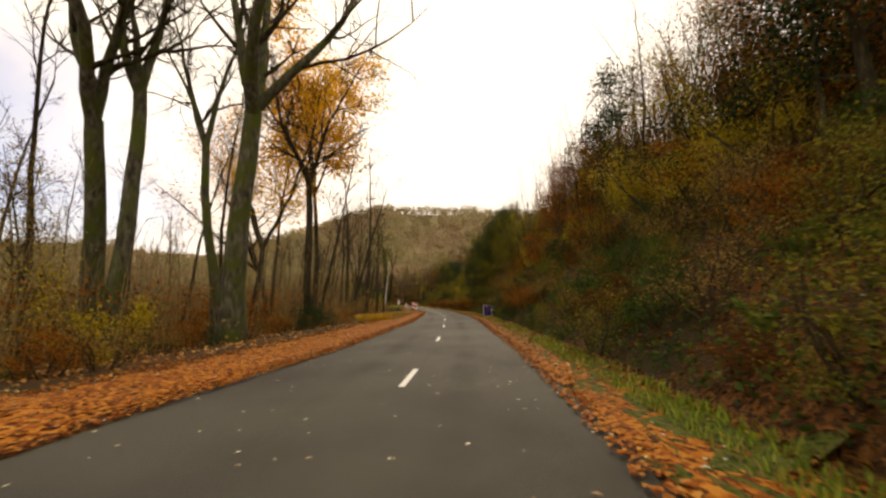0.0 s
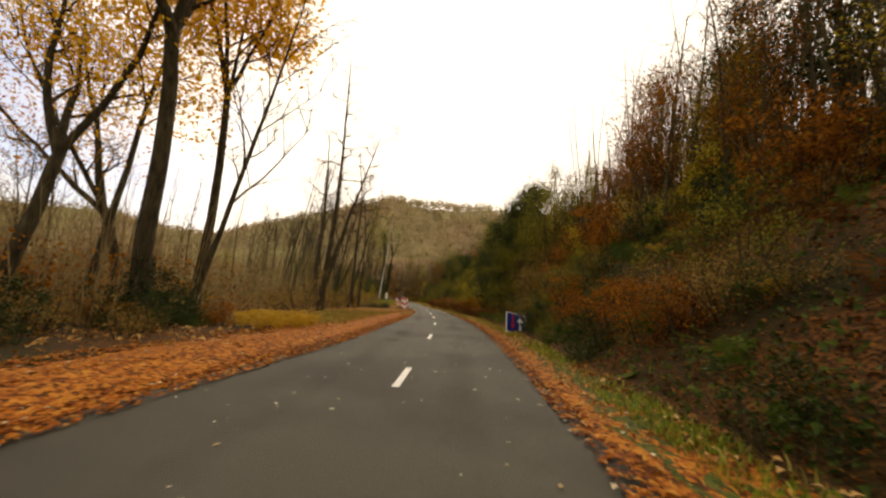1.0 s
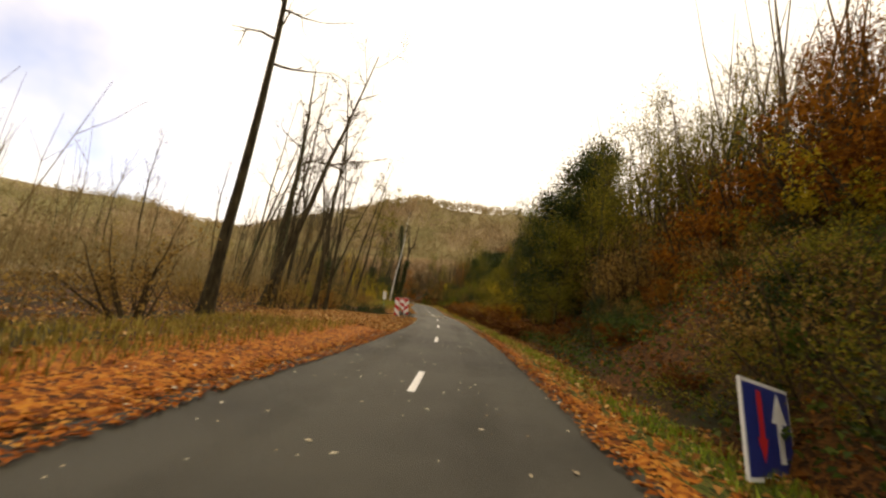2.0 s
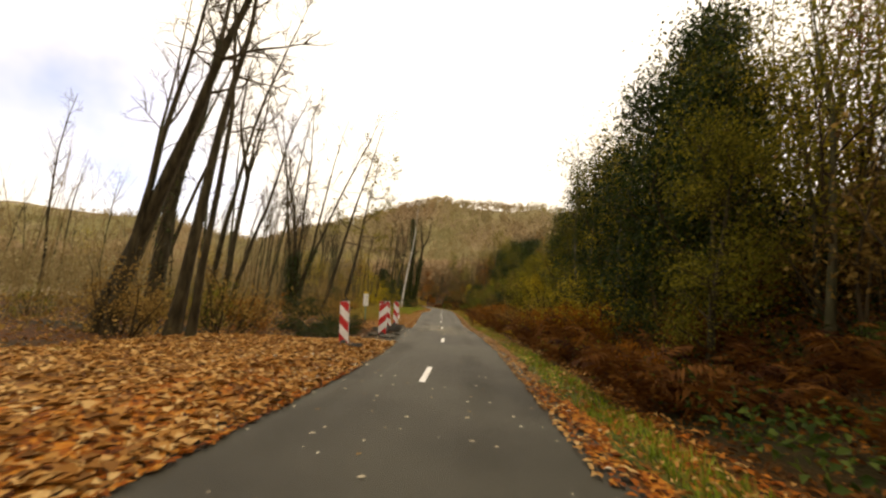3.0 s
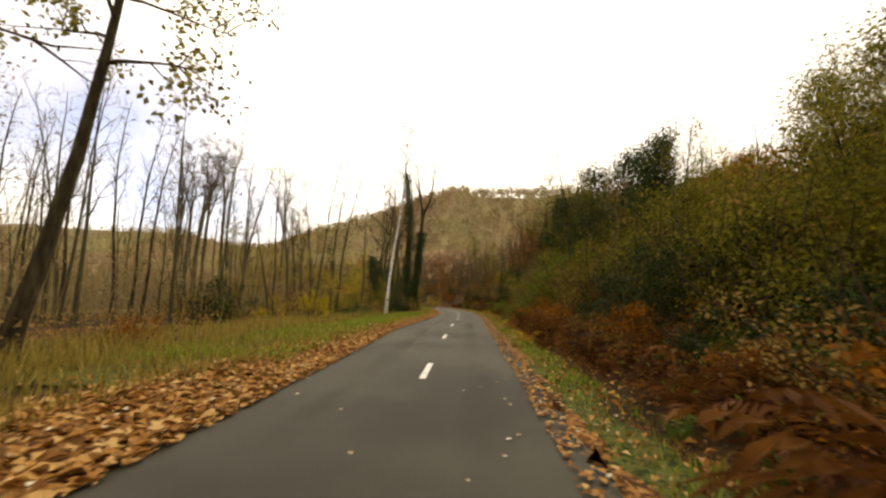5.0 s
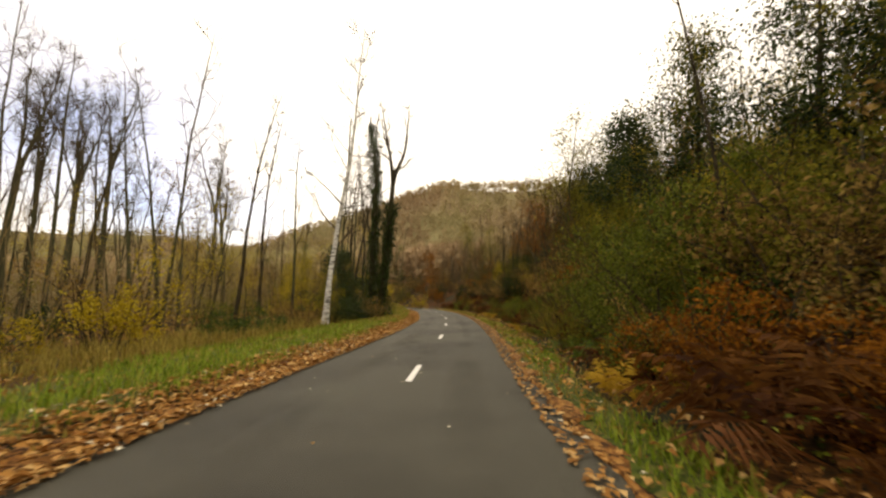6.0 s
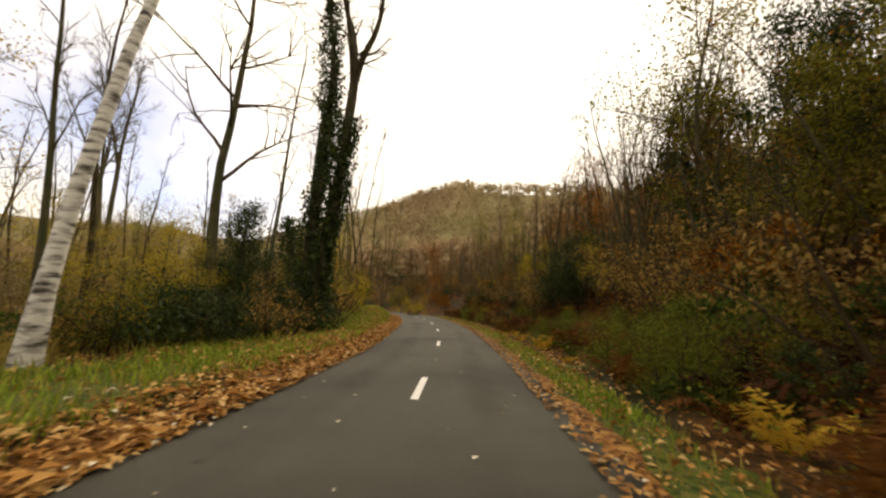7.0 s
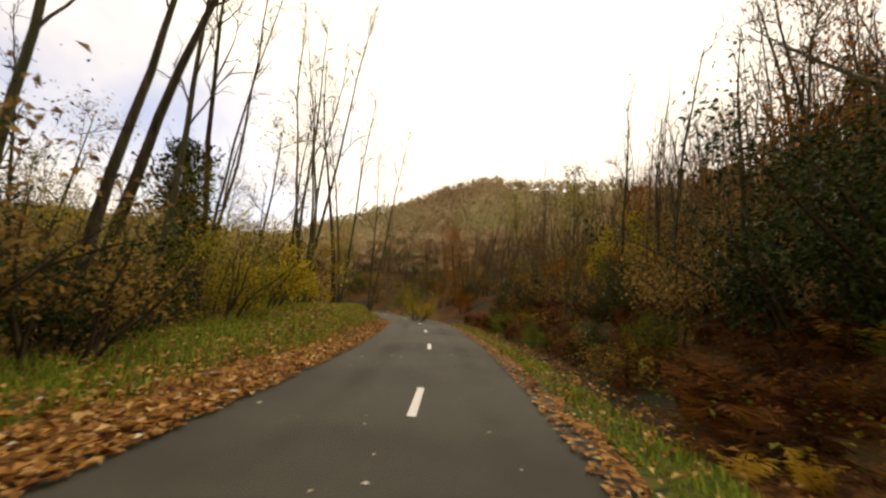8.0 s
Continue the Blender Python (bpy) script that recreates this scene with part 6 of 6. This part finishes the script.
thicket("thicket", "thin brown saplings crowding the valley wood", SAPLING, 4200, (0, 170), lambda s, u: -(edge_left(s) + 9 + 62 * u ** 1.1), 6.0)
thicket("thicket", "thin brown saplings under the first trees", SAPLING, 850, (2, 36), lambda s, u: -(edge_left(s) + 6.0 + 15 * u), 4.6)
thicket("thicket", "thin bare saplings crowding the bank", SAPLING, 1000, (4, 165), lambda s, u: edge_right(s) + 8 + 16 * u, 4.0)

thicket("crest_thicket", "dense bare poles along the crest of the bank", CREST, 330, (6, 60), lambda s, u: foot(s) + 6.5 + 8 * u, 9.0, 5, 2.6)
thicket("crest_thicket", "tall bare poles crowding the steep bank", CREST, 110, (33, 56), lambda s, u: foot(s) + 4 + 8 * u, 11.0, 6, 3.0)
thicket("crest_thicket", "dense bare poles along the crest past the bracken", CREST, 480, (100, 150), lambda s, u: foot(s) + 5 + 12 * u, 9.5, 5, 2.6)

# ---- far woods ----


def far_woods():
    rg = np.random.default_rng(81)
    V, F, n0 = [], [], 0
    far, way = rg.uniform(70, 460, 42000), np.radians(rg.uniform(-26, 80, 42000))
    xs, ys = -10 - far * np.sin(way), 60 + far * np.cos(way)
    s, n = along(xs, ys)
    d = np.hypot(xs + 10, ys - 60)
    turn = np.degrees(np.arctan2(-(xs + 5), ys - 20))
    ok = (((n < -52) | (n > 26) | (s > 185)) & (np.abs(n) > 14) & (d > 70) & (turn > -26) & (turn < 78))
    xs, ys = xs[ok][:27000], ys[ok][:27000]
    zs = ground_z(xs, ys)
    for x, y, z in zip(xs, ys, zs):
        h, w = rg.uniform(5, 9), rg.uniform(1.8, 3.2)
        k = 8
        u = rg.random(k) ** 1.4
        p = rg.normal(size=(k, 3)) * np.array([w * 0.5, w * 0.5, 0]) * np.sqrt(np.clip(1.05 - (2 * u - 0.9) ** 2, 0.05, 1))[:, None]
        p[:, 2] = h * (0.05 + 0.8 * u)
        v, f = leaves(p + (x, y, z), 1.5, rg, width=0.8)
        V.append(v), F.append(f + n0)
        n0 += len(v)
        # trunk and upswept boughs, thin blades of wood
        q = 6
        lo = np.concatenate([[-0.02], rg.uniform(0.1, 0.7, q - 1)]) * h
        ln = np.concatenate([[h], rg.uniform(0.25, 0.5, q - 1) * h])
        a = rg.uniform(0, 6.28, q)
        out = np.concatenate([[0.1], rg.uniform(0.2, 0.7, q - 1)])
        bx = np.stack([x + 0 * lo, y + 0 * lo, z + lo], 1)
        tip = bx + np.stack([np.cos(a) * out, np.sin(a) * out, np.ones(q)], 1) * ln[:, None]
        sd = np.stack([rg.normal(size=q), rg.normal(size=q), 0 * a], 1)
        sd *= np.concatenate([[0.13], np.full(q - 1, 0.07)])[:, None] / np.linalg.norm(sd, axis=1)[:, None]
        V.append(np.stack([bx - sd, bx + sd, tip], 1).reshape(-1, 3)), F.append(np.arange(3 * q).reshape(-1, 3) + n0)
        n0 += 3 * q
    ob = part("far_woods", big_mesh("far_woods", np.concatenate(V), np.concatenate(F)), HAZY_WOODS)
    tagged(ob, "brown half-bare autumn woods on the hills, paled as by haze", "woods", kind="stuff")


far_woods()


# ---- small things ----


def stick(name, label, points, r, material=DEADWOOD):
    tb = Tubes()
    tb.add(points, np.linspace(r, r * 0.3, len(points)), 6)
    return tagged(part(name, tb.mesh(name), material), label, "branch")


def lying(x, y, way, length, seed, up=0.25):
    """Points of a branch that lies on the ground and arches a little."""
    rg = np.random.default_rng(seed)
    out = []
    for u in np.linspace(0, 1, 8):
        px, py = x + way[0] * length * u + rg.normal() * 0.05, y + way[1] * length * u + rg.normal() * 0.05
        out.append((px, py, gz(px, py) + 0.02 + up * math.sin(math.pi * u) * length * 0.4))
    return np.array(out)


stick("fallen_branch", "pale bare branch fallen in the landslip", lying(-8.2, 53.6, (-0.9, -0.3), 1.8, 1), 0.025)
stick("fallen_branch", "thin pale branch sticking out of the landslip", lying(-7.6, 55.4, (-0.95, 0.2), 2.2, 2), 0.02)
stick("fallen_branch", "long pale branch lying across the bank", lying(6.4, 10.5, (0.75, -0.5), 2.6, 3), 0.04)
stick("fallen_branch", "thin dry branch at the road edge", lying(-2.95, 60.2, (0.35, -0.95), 1.9, 4, 0.05), 0.018)
stick("fallen_branch", "dead branch hanging over the bracken", lying(-5.2, 92.0, (-0.5, 0.7), 3.0, 5, 0.5), 0.035)
stick("fallen_branch", "bent dead branch under the trees", lying(-6.5, 110.0, (-0.6, -0.5), 2.6, 6, 0.6), 0.035)
stick("fallen_branch", "pale branch lying in the leaf litter", lying(5.2, 20.5, (0.8, 0.4), 2.0, 7, 0.1), 0.03)


def stump(x, y, h, seed):
    rg = np.random.default_rng(seed)
    t = thing("tree_stump", "broken dead tree stump among the bracken", "stump", m=pose(x, y, gz(x, y) - 0.1))
    bm = bmesh.new()
    rings = []
    for k, z in enumerate(np.linspace(0, h, 6)):
        ring = []
        for a in range(12):
            th = a * math.pi / 6
            r = 0.22 * (1 + 0.5 * math.exp(-z * 4)) * (1 + 0.15 * math.sin(3 * th + seed)) * (1 - 0.12 * z)
            top = (rg.random() * 0.35 if k == 5 else 0)
            ring.append(bm.verts.new((r * math.cos(th), r * math.sin(th), z + top)))
        rings.append(ring)
    for r0, r1 in zip(rings, rings[1:]):
        for a in range(12):
            bm.faces.new((r0[a], r0[(a + 1) % 12], r1[(a + 1) % 12], r1[a]))
    c = bm.verts.new((0, 0, h - 0.05))
    for a in range(12):
        bm.faces.new((rings[-1][a], rings[-1][(a + 1) % 12], c))
    part("wood", bm, DEADWOOD, t)


stump(-6.6, 101.2, 0.6, 2)
stump(3.85, 34.5, 0.45, 5)

paper = bmesh.new()
bmesh.ops.create_grid(paper, x_segments=4, y_segments=3, size=0.5)
for v in paper.verts:
    v.co = Vector((v.co.x * 0.34, v.co.y * 0.22, 0.012 + 0.012 * math.sin(v.co.x * 9) * math.cos(v.co.y * 7)))
tagged(part("paper_sheet", paper, SIGN_WHITE, m=pose(-6.74, 58.0, 0.03, 3, 0, 25)), "crumpled white sheet lying on the leaves at the road edge", "litter")
